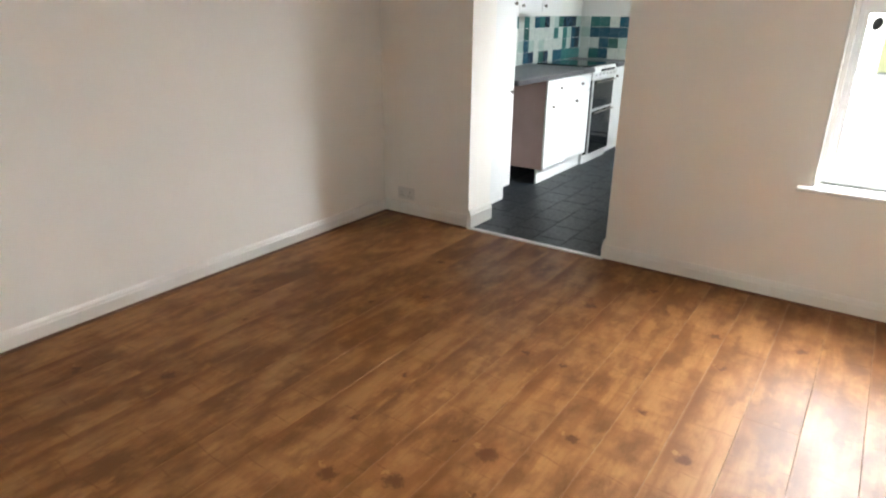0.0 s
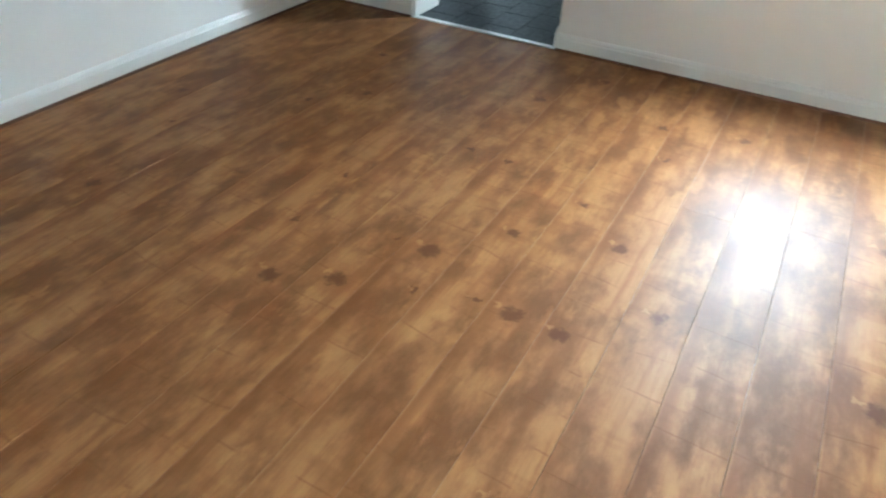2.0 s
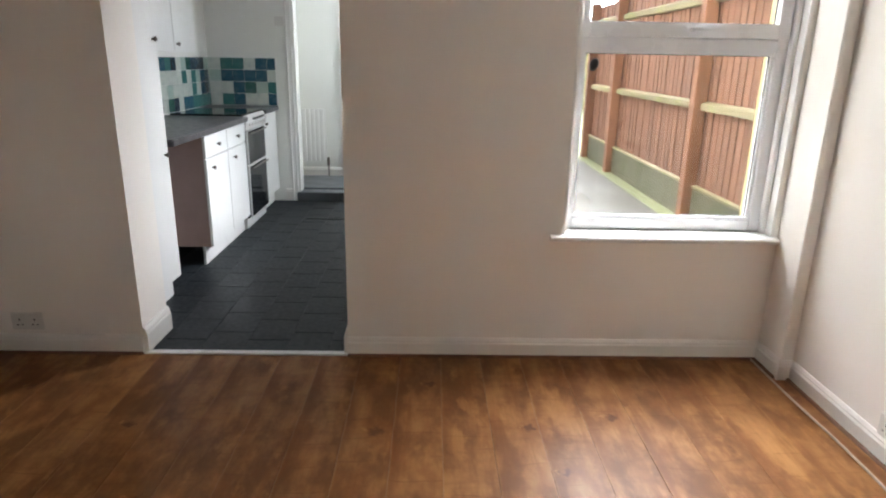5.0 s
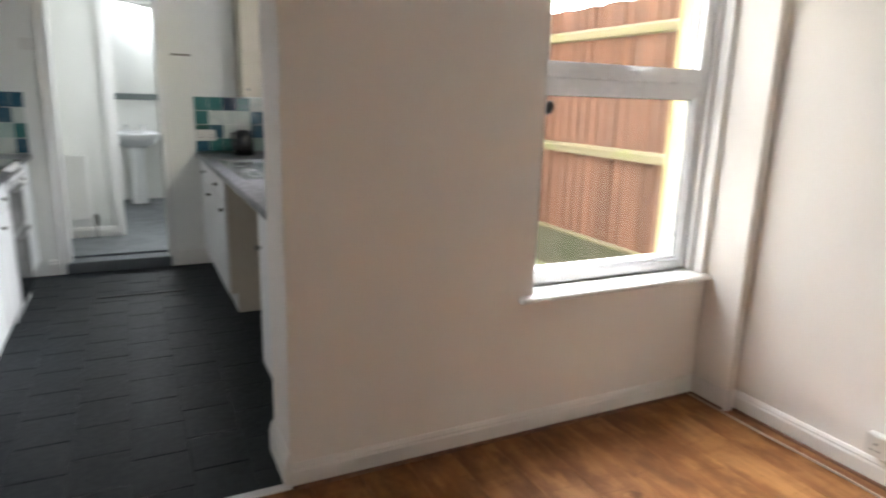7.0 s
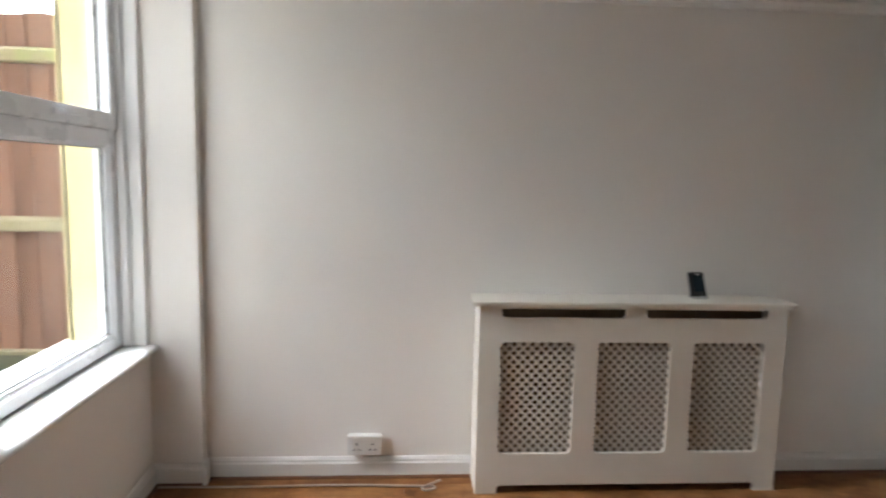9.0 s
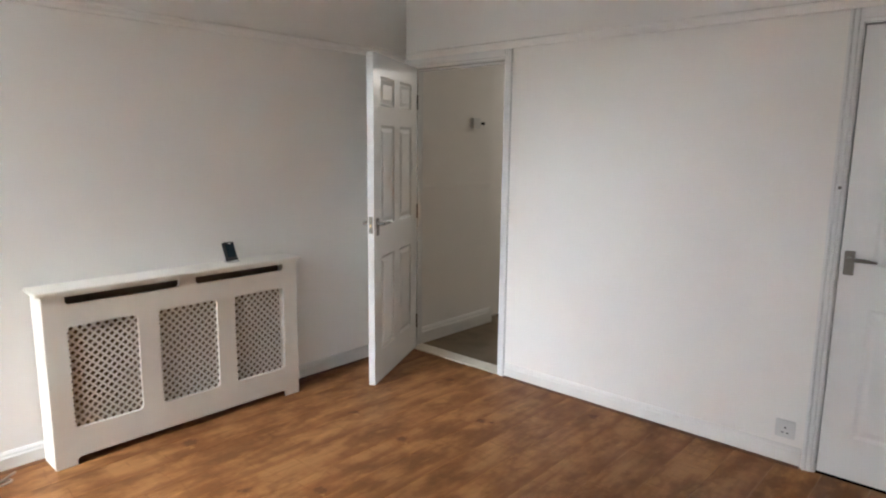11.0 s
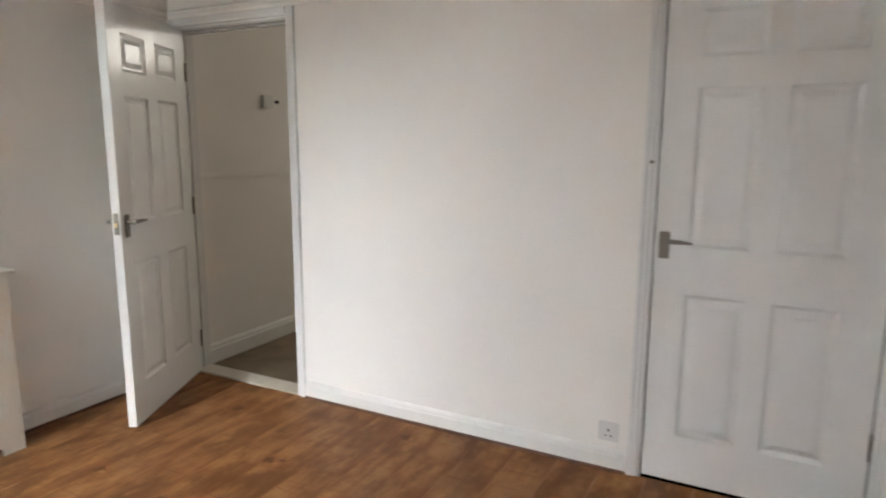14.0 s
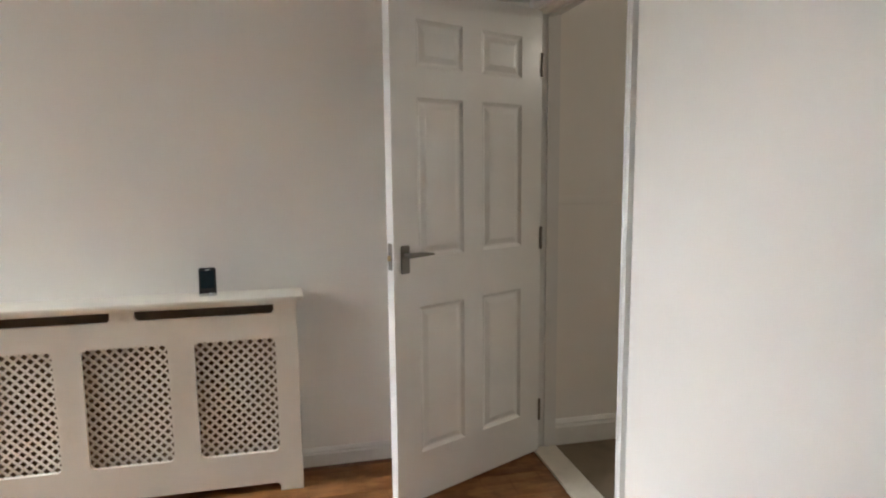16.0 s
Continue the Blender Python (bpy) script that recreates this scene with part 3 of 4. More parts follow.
def build_open_door():
    d = setting(thing("door_1", "", "", at=(DX1 - 0.006, YS + 0.012, 0)), "white gloss six-panel door standing open into the room", "door")
    bm = bmesh.new()
    leaf(bm, 0.797, 1.978, 0.040, [(0.122, 0.350), (0.452, 0.680)], ROWS)
    body = part("leaf", bm, "gloss", d)
    body.location = (0, 0, 0.012)
    lever_handle(body, 0.746, 0.040, 0.985, 1, -1)
    lever_handle(body, 0.746, 0.0, 0.985, -1, -1)
    blocks("latch_plate", [(0.7965, 0.799, 0.008, 0.032, 0.94, 1.04)], "steel", body, "steel latch plate")
    blocks("latch", [(0.798, 0.809, 0.014, 0.026, 0.975, 0.995)], "brass", body, "brass latch tongue", bevel=0.002)
    for z in (0.2, 1.0, 1.75):
        hinge(body, 0.0, 0.044, z)
    d.rotation_euler = (0, 0, radians(116.3))
    return d


def build_cupboard_door():
    d = setting(thing("door_2", "", "", at=(CX0, YS - 0.045, 0)), "closed white gloss six-panel cupboard door with a metal lever", "door")
    bm = bmesh.new()
    leaf(bm, CX1 - CX0 - 0.010, 1.968, 0.040, [(0.133, 0.352), (0.436, 0.655)], ROWS)
    body = part("leaf", bm, "gloss", d)
    body.location = (0.0065, 0, 0.010)
    lever_handle(body, CX1 - CX0 - 0.046, 0.040, 0.986, 1, -1)
    for z in (0.30, 1.68):
        hinge(body, -0.002, 0.044, z)
    return d


build_open_door()
build_cupboard_door()


def door_frame(name, x0, x1, label):
    """Lining and moulded architraves of a doorway in the south wall."""
    f = setting(thing(name, "", ""), label, "door frame")
    blocks("lining", [(x0 - 0.028, x0, YS - 0.11, YS, 0, 2.008), (x1, x1 + 0.028, YS - 0.11, YS, 0, 2.008), (x0, x1, YS - 0.11, YS, DH, 2.008)], "gloss", f)
    blocks("door_stop", [(x0, x0 + 0.012, YS - 0.075, YS - 0.048, 0, DH), (x1 - 0.012, x1, YS - 0.075, YS - 0.048, 0, DH), (x0 + 0.012, x1 - 0.012, YS - 0.075, YS - 0.048, DH - 0.012, DH)], "gloss", f)
    for s, e in ((-1, x0 - 0.004), (1, x1 + 0.004)):
        w = min(0.050, XE - e - 0.002)
        bm = bmesh.new()
        prism(bm, [(e, YS), (e, YS + 0.011), (e + s * w * 0.22, YS + 0.013), (e + s * w * 0.28, YS + 0.009), (e + s * w * 0.40, YS + 0.016),
                   (e + s * w * 0.62, YS + 0.018), (e + s * w * 0.68, YS + 0.013), (e + s * w * 0.8, YS + 0.020), (e + s * w, YS + 0.020), (e + s * w, YS)], "z", 0.0, 2.045)
        part("architrave", bm, "gloss", f)
    bm = bmesh.new()
    prism(bm, [(YS, 1.989), (YS + 0.011, 1.989), (YS + 0.013, 2.002), (YS + 0.010, 2.006), (YS + 0.017, 2.02), (YS + 0.019, 2.045), (YS, 2.045)], "x", x0 - 0.004, x1 + 0.004)
    part("architrave", bm, "gloss", f)
    return f


door_frame("door_frame", DX0, DX1, "white gloss door frame around the way to the hall")
door_frame("door_frame", CX0, CX1, "white gloss door frame around the cupboard door")
bm = bmesh.new()
tube(bm, (CX1 + 0.022, 1.31), "y", 0.007, YS + 0.012, YS + 0.026, 12)
cat = part("cupboard_catch", bm, "steel")
tagged(cat, "small dark metal stud on the cupboard's door frame", "catch")
setting(blocks("cupboard_back", [(CX0 - 0.1, CX1 + 0.1, YS - 0.7, YS - 0.66, -0.06, HC), (CX0 - 0.1, CX0 - 0.03, YS - 0.66, YS - 0.11, -0.06, HC), (CX1 + 0.03, CX1 + 0.1, YS - 0.66, YS - 0.11, -0.06, HC),
                                 (CX0 - 0.1, CX1 + 0.1, YS - 0.7, YS - 0.11, 2.2, 2.24)], "wall"), "plain inside of the cupboard", "wall")


# ---- radiator cover ----
def rounded(y0, y1, z0, z1, r, seg=5):
    pts = []
    for cy, cz, a in ((y1 - r, z0 + r, -90), (y1 - r, z1 - r, 0), (y0 + r, z1 - r, 90), (y0 + r, z0 + r, 180)):
        for i in range(seg + 1):
            q = radians(a + 90 * i / seg)
            pts.append((cy + r * math.cos(q), cz + r * math.sin(q)))
    return pts


def panel_with_holes(bm, x0, x1, outer, holes):
    """A board of thickness x0 to x1 in the yz plane, with openings cut through."""
    edges = []
    for loop in [outer, *holes]:
        vs = [bm.verts.new((x0, p[0], p[1])) for p in loop]
        edges += [bm.edges.new((vs[i], vs[(i + 1) % len(vs)])) for i in range(len(vs))]
    faces = bmesh.ops.triangle_fill(bm, use_beauty=True, use_dissolve=False, edges=edges)["geom"]
    faces = [f for f in faces if isinstance(f, bmesh.types.BMFace)]
    ext = bmesh.ops.extrude_face_region(bm, geom=faces)
    for v in ext["geom"]:
        if isinstance(v, bmesh.types.BMVert):
            v.co.x = x1


def lattice(bm, x, y0, y1, z0, z1, pitch=0.0270, w=0.0098):
    """Two crossing layers of thin diagonal slats."""
    k = pitch * math.sqrt(2)
    hw = w / math.sqrt(2)
    def clip(poly, keep):
        out = []
        for i in range(len(poly)):
            a, b = poly[i], poly[(i + 1) % len(poly)]
            da, db = keep(a), keep(b)
            if da >= 0:
                out.append(a)
            if da * db < 0:
                s = da / (da - db)
                out.append((a[0] + s * (b[0] - a[0]), a[1] + s * (b[1] - a[1])))
        return out
    for layer, s in ((0, 1), (1, -1)):
        xa, xb = x + 0.0022 * layer, x + 0.0022 * layer + 0.0024
        c = (z0 - y1) if s > 0 else (y0 + z0)
        end = (z1 - y0) if s > 0 else (y1 + z1)
        while c < end:
            f = (lambda y: s * y + c)
            poly = [(y0 - 0.1, f(y0 - 0.1) - hw), (y1 + 0.1, f(y1 + 0.1) - hw), (y1 + 0.1, f(y1 + 0.1) + hw), (y0 - 0.1, f(y0 - 0.1) + hw)]
            for keep in (lambda p: p[0] - y0, lambda p: y1 - p[0], lambda p: p[1] - z0, lambda p: z1 - p[1]):
                poly = clip(poly, keep) if len(poly) > 2 else []
            if len(poly) > 2:
                prism(bm, poly, "x", xa, xb)
            c += k


def build_cover():
    c = thing("radiator_cover", "cream painted wooden radiator cover with three lattice panels", "radiator cover", at=(1.94, -2.0, 0))
    def put(ob):
        ob.location = (-1.94, 2.0, 0)
        return ob
    fx = 1.858
    y0, y1 = -2.652, -1.348
    foot, cut = 0.092, 0.036
    outer = [(y0, 0), (y0 + foot, 0), (y0 + foot, cut - 0.012), (y0 + foot + 0.012, cut), (y1 - foot - 0.012, cut), (y1 - foot, cut - 0.012), (y1 - foot, 0), (y1, 0), (y1, 0.806), (y0, 0.806)]
    cells = [(-1.748, -1.440), (-2.155, -1.847), (-2.562, -2.254)]
    holes = [rounded(a, b, 0.174, 0.654, 0.022) for a, b in cells]
    slots = [(-1.958, -1.440), (-2.562, -2.044)]
    for a, b in slots:
        holes.append([(a, 0.792), (a, 0.768), (a + 0.012, 0.755), (b - 0.012, 0.755), (b, 0.768), (b, 0.792)])
    bm = bmesh.new()
    panel_with_holes(bm, fx, fx + 0.015, outer, holes)
    put(part("front_panel", bm, "cream", c))
    for a, b in cells:
        bm = bmesh.new()
        lattice(bm, fx + 0.0152, a - 0.015, b + 0.015, 0.160, 0.668)
        put(part("lattice_panel", bm, "cream", c, "cream diagonal lattice"))
    for y in (y0, y1 - 0.016):
        put(blocks("side_panel", [(fx + 0.015, XE - 0.018, y, y + 0.016, 0, 0.806)], "cream", c, bevel=0.002))
    bm = bmesh.new()
    prism(bm, [(XE - 0.002, y0 - 0.022), (fx - 0.014, y0 - 0.030), (fx - 0.022, y0 - 0.024), (fx - 0.022, y1 + 0.024), (fx - 0.014, y1 + 0.030), (XE - 0.002, y1 + 0.022)], "z", 0.806, 0.824)
    put(part("top_shelf", bm, "cream", c, bevel=0.004))
    # brown sheet whose colour stands in for the shade inside the cover
    put(blocks("back_panel", [(XE - 0.012, XE - 0.003, y0 + 0.016, y1 - 0.016, 0.10, 0.80)], "dim_inside", c, "brown sheet standing in for the shaded inside"))
    return c


build_cover()
dv = thing("cordless_device", "small black upright device with a silver base on the radiator cover", "electronic device", at=(1.955, -2.305, 0.824))
dv.rotation_euler = (0, 0, radians(6))
bm = bmesh.new()
prism(bm, [(-0.016, 0.008), (0.008, 0.003), (0.048, 0.102), (0.028, 0.110)], "y", -0.033, 0.033)
part("body", bm, "black", dv, bevel=0.004)
bm = bmesh.new()
vs = [bm.verts.new(p) for p in ((-0.0065, -0.026, 0.030), (-0.0065, 0.026, 0.030), (0.0225, 0.026, 0.098), (0.0225, -0.026, 0.098))]
f = bm.faces.new(vs)
ext = bmesh.ops.extrude_face_region(bm, geom=[f])
for v in ext["geom"]:
    if isinstance(v, bmesh.types.BMVert):
        v.co.x += 0.003
scr = part("screen", bm, "screen", dv, "dark glossy screen")
scr.location = (-0.0015, 0, 0)
blocks("base", [(-0.022, 0.026, -0.034, 0.034, 0.0, 0.012)], "stainless", dv, "silver base", bevel=0.003)
blocks("button", [(0.0195, 0.026, -0.010, 0.008, 0.099, 0.103)], "socket", dv, "pale mark")


# ---- sockets ----
def socket(name, label, gangs, m, deep):
    """A British switched socket outlet, front towards +y in its own frame, centred on its plate."""
    w = 0.146 if gangs == 2 else 0.086
    s = thing(name, label, "power socket", group="power sockets")
    s.matrix_world = m
    if deep:
        blocks("back_box", [(-w / 2 + 0.001, w / 2 - 0.001, 0.0, deep, -0.042, 0.042)], "socket", s, bevel=0.003)
    blocks("plate", [(-w / 2, w / 2, deep, deep + 0.009, -0.043, 0.043)], "socket", s, bevel=0.003)
    for g in range(gangs):
        cx = (g - (gangs - 1) / 2) * 0.070
        y = deep + 0.0085
        blocks("pin_hole", [(cx - 0.003, cx + 0.003, y, y + 0.001, 0.002, 0.012)], "dark", s, "dark pin hole")
        for q in (-0.011, 0.011):
            blocks("pin_hole", [(cx + q - 0.004, cx + q + 0.004, y, y + 0.001, -0.021, -0.015)], "dark", s, "dark pin hole")
        blocks("switch", [(cx - 0.012 + 0.010, cx + 0.002 + 0.010, y, y + 0.004, 0.020, 0.036)], "socket", s, bevel=0.001)
    return s


socket("power_socket", "white double socket in a deep box above the skirting", 2, pose(XE, -0.882, 0.155, 0, 0, 90), 0.030)
socket("power_socket", "pale double socket set low in the wall", 2, pose(-1.49, 0, 0.158, 0, 0, 180), 0.0)
socket("power_socket", "white single socket low beside the cupboard door", 1, pose(-0.523, YS, 0.170, 0, 0, 0), 0.0)

# cable along the skirting under the window corner
cu = bpy.data.curves.new("floor_cable", "CURVE")
cu.dimensions, cu.bevel_depth, cu.bevel_resolution = "3D", 0.0048, 3
sp = cu.splines.new("BEZIER")
cab = [(1.935, -0.03, 0.006), (1.932, -0.40, 0.0055), (1.936, -0.75, 0.0065), (1.926, -1.03, 0.006), (1.917, -1.14, 0.007), (1.900, -1.185, 0.012), (1.876, -1.170, 0.014), (1.886, -1.13, 0.012), (1.909, -1.165, 0.02), (1.925, -1.21, 0.03)]
sp.bezier_points.add(len(cab) - 1)
for b, p in zip(sp.bezier_points, cab):
    b.co = p
    b.handle_left_type = b.handle_right_type = "AUTO"
cu.materials.append(M["cable"])
tagged(new("floor_cable", cu), "thin grey-brown cable lying along the skirting, curled at its end", "cable")


# ---- structure: the kitchen ----
kfloor = setting(blocks("kitchen_floor", [(XW, KE, 0.0, KN, -0.06, -0.004)], "grout"), "dark slate-effect tiled kitchen floor", "floor")
kwest = setting(blocks("kitchen_wall_west", [(XW - 0.2, XW, TN, KN, -0.06, 2.4)], "kitchen_wall"), "white kitchen wall with a tiled splashback", "wall")
kend = setting(blocks("kitchen_wall_end", [(XW - 0.2, -0.905, KN, KN + 0.14, -0.06, 2.4), (-0.905, -0.205, KN, KN + 0.14, 2.02, 2.4), (-0.205, KE + 0.26, KN, KN + 0.14, -0.06, 2.4)], "kitchen_wall"),
               "white kitchen end wall with an open doorway", "wall")
setting(blocks("kitchen_wall_east", [(KE, KE + 0.26, TN, 1.35, -0.06, 2.4), (KE, KE + 0.26, 2.45, KN, -0.06, 2.4), (KE, KE + 0.26, 1.35, 2.45, -0.06, 1.08), (KE, KE + 0.26, 1.35, 2.45, 2.1, 2.4)], "kitchen_wall"),
        "white kitchen side wall with the window over the sink", "wall")
setting(blocks("kitchen_ceiling", [(XW - 0.2, KE + 0.26, TN, KN + 0.14, 2.4, 2.5)], "ceiling"), "plain white kitchen ceiling", "ceiling")
kw = setting(thing("window_2", "", ""), "plain white kitchen window over the sink", "window")
blocks("window_frame", [(KE + 0.10, KE + 0.16, 1.35, 1.42, 1.08, 2.1), (KE + 0.10, KE + 0.16, 2.38, 2.45, 1.08, 2.1), (KE + 0.10, KE + 0.16, 1.42, 2.38, 1.08, 1.15), (KE + 0.10, KE + 0.16, 1.42, 2.38, 2.03, 2.1)], "upvc", kw, bevel=0.004)
skirting("baseboard", -1.03, KN, -0.965, KN, 0, -1, h=0.12)
skirting("baseboard", -0.145, KN, 0.10, KN, 0, -1, h=0.12)
ef = setting(thing("door_frame", "", ""), "white door frame around the kitchen's end doorway", "door frame")
for a, b in ((-0.965, -0.905), (-0.205, -0.145)):
    bm = bmesh.new()
    prism(bm, [(a, KN), (a, KN - 0.02), (a + 0.012, KN - 0.022), (a + 0.02, KN - 0.014), (b - 0.02, KN - 0.012), (b - 0.012, KN - 0.016), (b, KN - 0.012), (b, KN)], "z", 0, 2.08)
    part("architrave", bm, "gloss", ef)
blocks("architrave", [(-0.905, -0.205, KN - 0.018, KN, 2.02, 2.08)], "gloss", ef, bevel=0.003)
blocks("lining", [(-0.905, -0.885, KN, KN + 0.14, 0.09, 2.02), (-0.205, -0.205, KN, KN + 0.14, 0.09, 2.02)], "gloss", ef)
setting(blocks("step", [(-0.92, -0.19, KN - 0.03, KN + 0.14, 0.0, 0.085)], "lobby_floor", bevel=0.006), "dark step up to the back lobby", "step")


def knob(parent, x, y, z, out):
    bm = bmesh.new()
    tube(bm, (y, z), "x", 0.005, x, x + 0.012 * out, 12)
    tube(bm, (y, z), "x", 0.010, x + 0.012 * out, x + 0.019 * out, 16, 0.014)
    tube(bm, (y, z), "x", 0.014, x + 0.019 * out, x + 0.026 * out, 16, 0.009)
    part("knob", bm, "steel", parent, "round metal knob", smooth=False)


def front(parent, name, x, out, y0, y1, z0, z1, ky, kz):
    """A cabinet front of 18 mm with softened edges, and its knob."""
    d = blocks(name, [(x, x + 0.018 * out, y0 + 0.002, y1 - 0.002, z0 + 0.002, z1 - 0.002)], "unit", parent, bevel=0.003)
    knob(d, x + 0.018 * out, ky, kz, out)


def cabinet(name, label, y0, y1, z0, z1, back, fx, out, fronts, side="unit", plinth=True, group="kitchen cabinets"):
    c = thing(name, label, "cabinet", group=group)
    blocks("body", [(back, fx, y0, y1, z0, z1)], side, c)
    for nm, a, b, c0, c1, ky, kz in fronts:
        front(c, nm, fx, out, a, b, c0, c1, ky, kz)
    if plinth:
        blocks("plinth", [(fx - 0.055 * out, fx - 0.039 * out, y0 + 0.0, y1, 0.0, z0)], "unit", c, "white plinth board")
    return c


FX = -1.085
cabinet("tall_cabinet", "white tall kitchen cabinet beside the doorway", TN + 0.004, 0.755, 0.125, 2.14, XW + 0.002, FX, 1,
        [("door", TN + 0.004, 0.755, 0.125, 1.385, 0.700, 0.835), ("top_door", TN + 0.004, 0.755, 1.388, 2.14, 0.700, 1.435)])
cabinet("base_cabinet", "white base cabinet with a drawer, its mauve side showing", 1.325, 1.775, 0.125, 0.868, XW + 0.002, FX, 1,
        [("drawer_front", 1.325, 1.775, 0.715, 0.862, 1.56, 0.785), ("door", 1.325, 1.775, 0.125, 0.712, 1.43, 0.645)], side="unit_side")
cabinet("base_cabinet", "white base cabinet with a drawer beside the cooker", 1.777, 2.225, 0.125, 0.868, XW + 0.002, FX, 1,
        [("drawer_front", 1.777, 2.225, 0.715, 0.862, 2.0, 0.785), ("door", 1.777, 2.225, 0.125, 0.712, 1.90, 0.645)])
for a, b, kn in ((0.762, 1.26, 0.81), (1.262, 1.66, 1.30), (1.662, 2.06, 1.70)):
    cabinet("wall_cabinet", "white wall cabinet above the tiled splashback", a, b, 1.375, 2.14, XW + 0.002, -1.345, 1, [("door", a, b, 1.375, 2.14, kn, 1.425)], plinth=False, group="wall cabinets")
cabinet("base_cabinet", "narrow white end cabinet beyond the cooker", 2.862, KN - 0.02, 0.125, 0.868, XW + 0.002, FX - 0.02, 1, [("door", 2.862, KN - 0.02, 0.125, 0.862, 2.92, 0.78)])


def worktop(name, label, x0, x1, y0, y1):
    bm = bmesh.new()
    box(bm, x0, x1, y0, y1, 0.870, 0.908)
    return tagged(part(name, bm, "worktop", bevel=0.006), label, "worktop")


worktop("worktop", "speckled dark grey laminate worktop", XW + 0.002, -1.035, 0.757, 2.228)
worktop("worktop", "speckled dark grey laminate worktop at the cooker's far side", XW + 0.002, -1.06, 2.862, KN - 0.002)


def build_cooker():
    c = thing("cooker", "white freestanding cooker with two black glass oven doors", "cooker")
    x0, x1, y0, y1 = -1.66, -1.10, 2.235, 2.855
    blocks("body", [(x0, x1, y0, y1, 0.06, 0.905)], "enamel", c, bevel=0.004)
    blocks("plinth", [(x0 + 0.05, x1 - 0.005, y0 + 0.01, y1 - 0.01, 0.0, 0.06)], "enamel", c)
    blocks("hob", [(x0 + 0.02, x1 + 0.012, y0 + 0.004, y1 - 0.004, 0.905, 0.918)], "oven_glass", c, "black glass hob", bevel=0.003)
    bm = bmesh.new()
    prism(bm, [(x1, 0.79), (x1 + 0.035, 0.795), (x1 + 0.045, 0.85), (x1 + 0.020, 0.905), (x1, 0.905)], "y", y0 + 0.002, y1 - 0.002)
    cp = part("control_panel", bm, "enamel", c, bevel=0.003)
    for i in range(6):
        bm = bmesh.new()
        tube(bm, (y0 + 0.085 + 0.09 * i, 0.838), "x", 0.017, x1 + 0.040, x1 + 0.058, 14, 0.014)
        part("control_knob", bm, "enamel", cp)
    blocks("display", [(x1 + 0.0405, x1 + 0.0465, y0 + 0.20, y1 - 0.08, 0.862, 0.880)], "oven_glass", cp, "dark control display")
    blocks("side_strip", [(x1, x1 + 0.012, y0 + 0.006, y0 + 0.075, 0.09, 0.785)], "oven_glass", c, "dark strip beside the oven doors", bevel=0.002)
    for z0, z1 in ((0.515, 0.785), (0.085, 0.505)):
        d = blocks("oven_door", [(x1, x1 + 0.022, y0 + 0.082, y1 - 0.010, z0, z1)], "enamel", c, bevel=0.003)
        blocks("glass", [(x1 + 0.022, x1 + 0.026, y0 + 0.100, y1 - 0.026, z0 + 0.006, z1 - 0.008)], "oven_glass", d, "black oven glass")
        bm = bmesh.new()
        tube(bm, (x1 + 0.046, z1 - 0.022), "y", 0.007, y0 + 0.11, y1 - 0.04, 12)
        part("handle", bm, "steel", d, "metal bar handle")
    return c


build_cooker()

# right-hand run
RX = 0.085
cabinet("base_cabinet", "white base cabinet just inside the kitchen doorway", TN + 0.004, 0.86, 0.125, 0.868, KE - 0.002, RX, -1, [("door", TN + 0.004, 0.86, 0.125, 0.862, 0.80, 0.70)], side="unit_cream")
cabinet("base_cabinet", "white sink cabinet with a cream side panel", 2.00, 2.66, 0.125, 0.868, KE - 0.002, RX, -1, [("drawer_front", 2.00, 2.66, 0.72, 0.862, 2.3, 0.79), ("door", 2.00, 2.66, 0.125, 0.717, 2.06, 0.66)], side="unit_cream")
tagged(blocks("end_panel", [(RX + 0.040, KE - 0.002, 1.985, 1.999, 0.0, 0.868)], "unit_cream", bevel=0.002), "cream end panel of the sink cabinet, down to the tiles", "panel")
cabinet("base_cabinet", "white base cabinet at the kitchen's end wall", 2.662, KN - 0.004, 0.125, 0.868, KE - 0.002, RX, -1, [("drawer_front", 2.662, KN - 0.004, 0.72, 0.862, 3.0, 0.79), ("door", 2.662, KN - 0.004, 0.125, 0.717, 2.72, 0.66)], side="unit_cream")
worktop("worktop", "speckled grey laminate worktop along the sink side", 0.042, KE - 0.002, TN + 0.002, KN - 0.002)
wc = thing("wall_cabinet", "cream-white wall cabinet lit by the kitchen window", "cabinet", group="wall cabinets")
blocks("body", [(0.372, KE - 0.002, 3.065, KN - 0.010, 1.345, 2.10)], "unit_cream", wc)
wd = blocks("door", [(0.374, KE - 0.004, 3.045, 3.063, 1.347, 2.098)], "unit_cream", wc, bevel=0.003)
bm = bmesh.new()
tube(bm, (0.410, 1.40), "y", 0.011, 3.022, 3.045, 12)
part("knob", bm, "steel", wd, "metal knob")


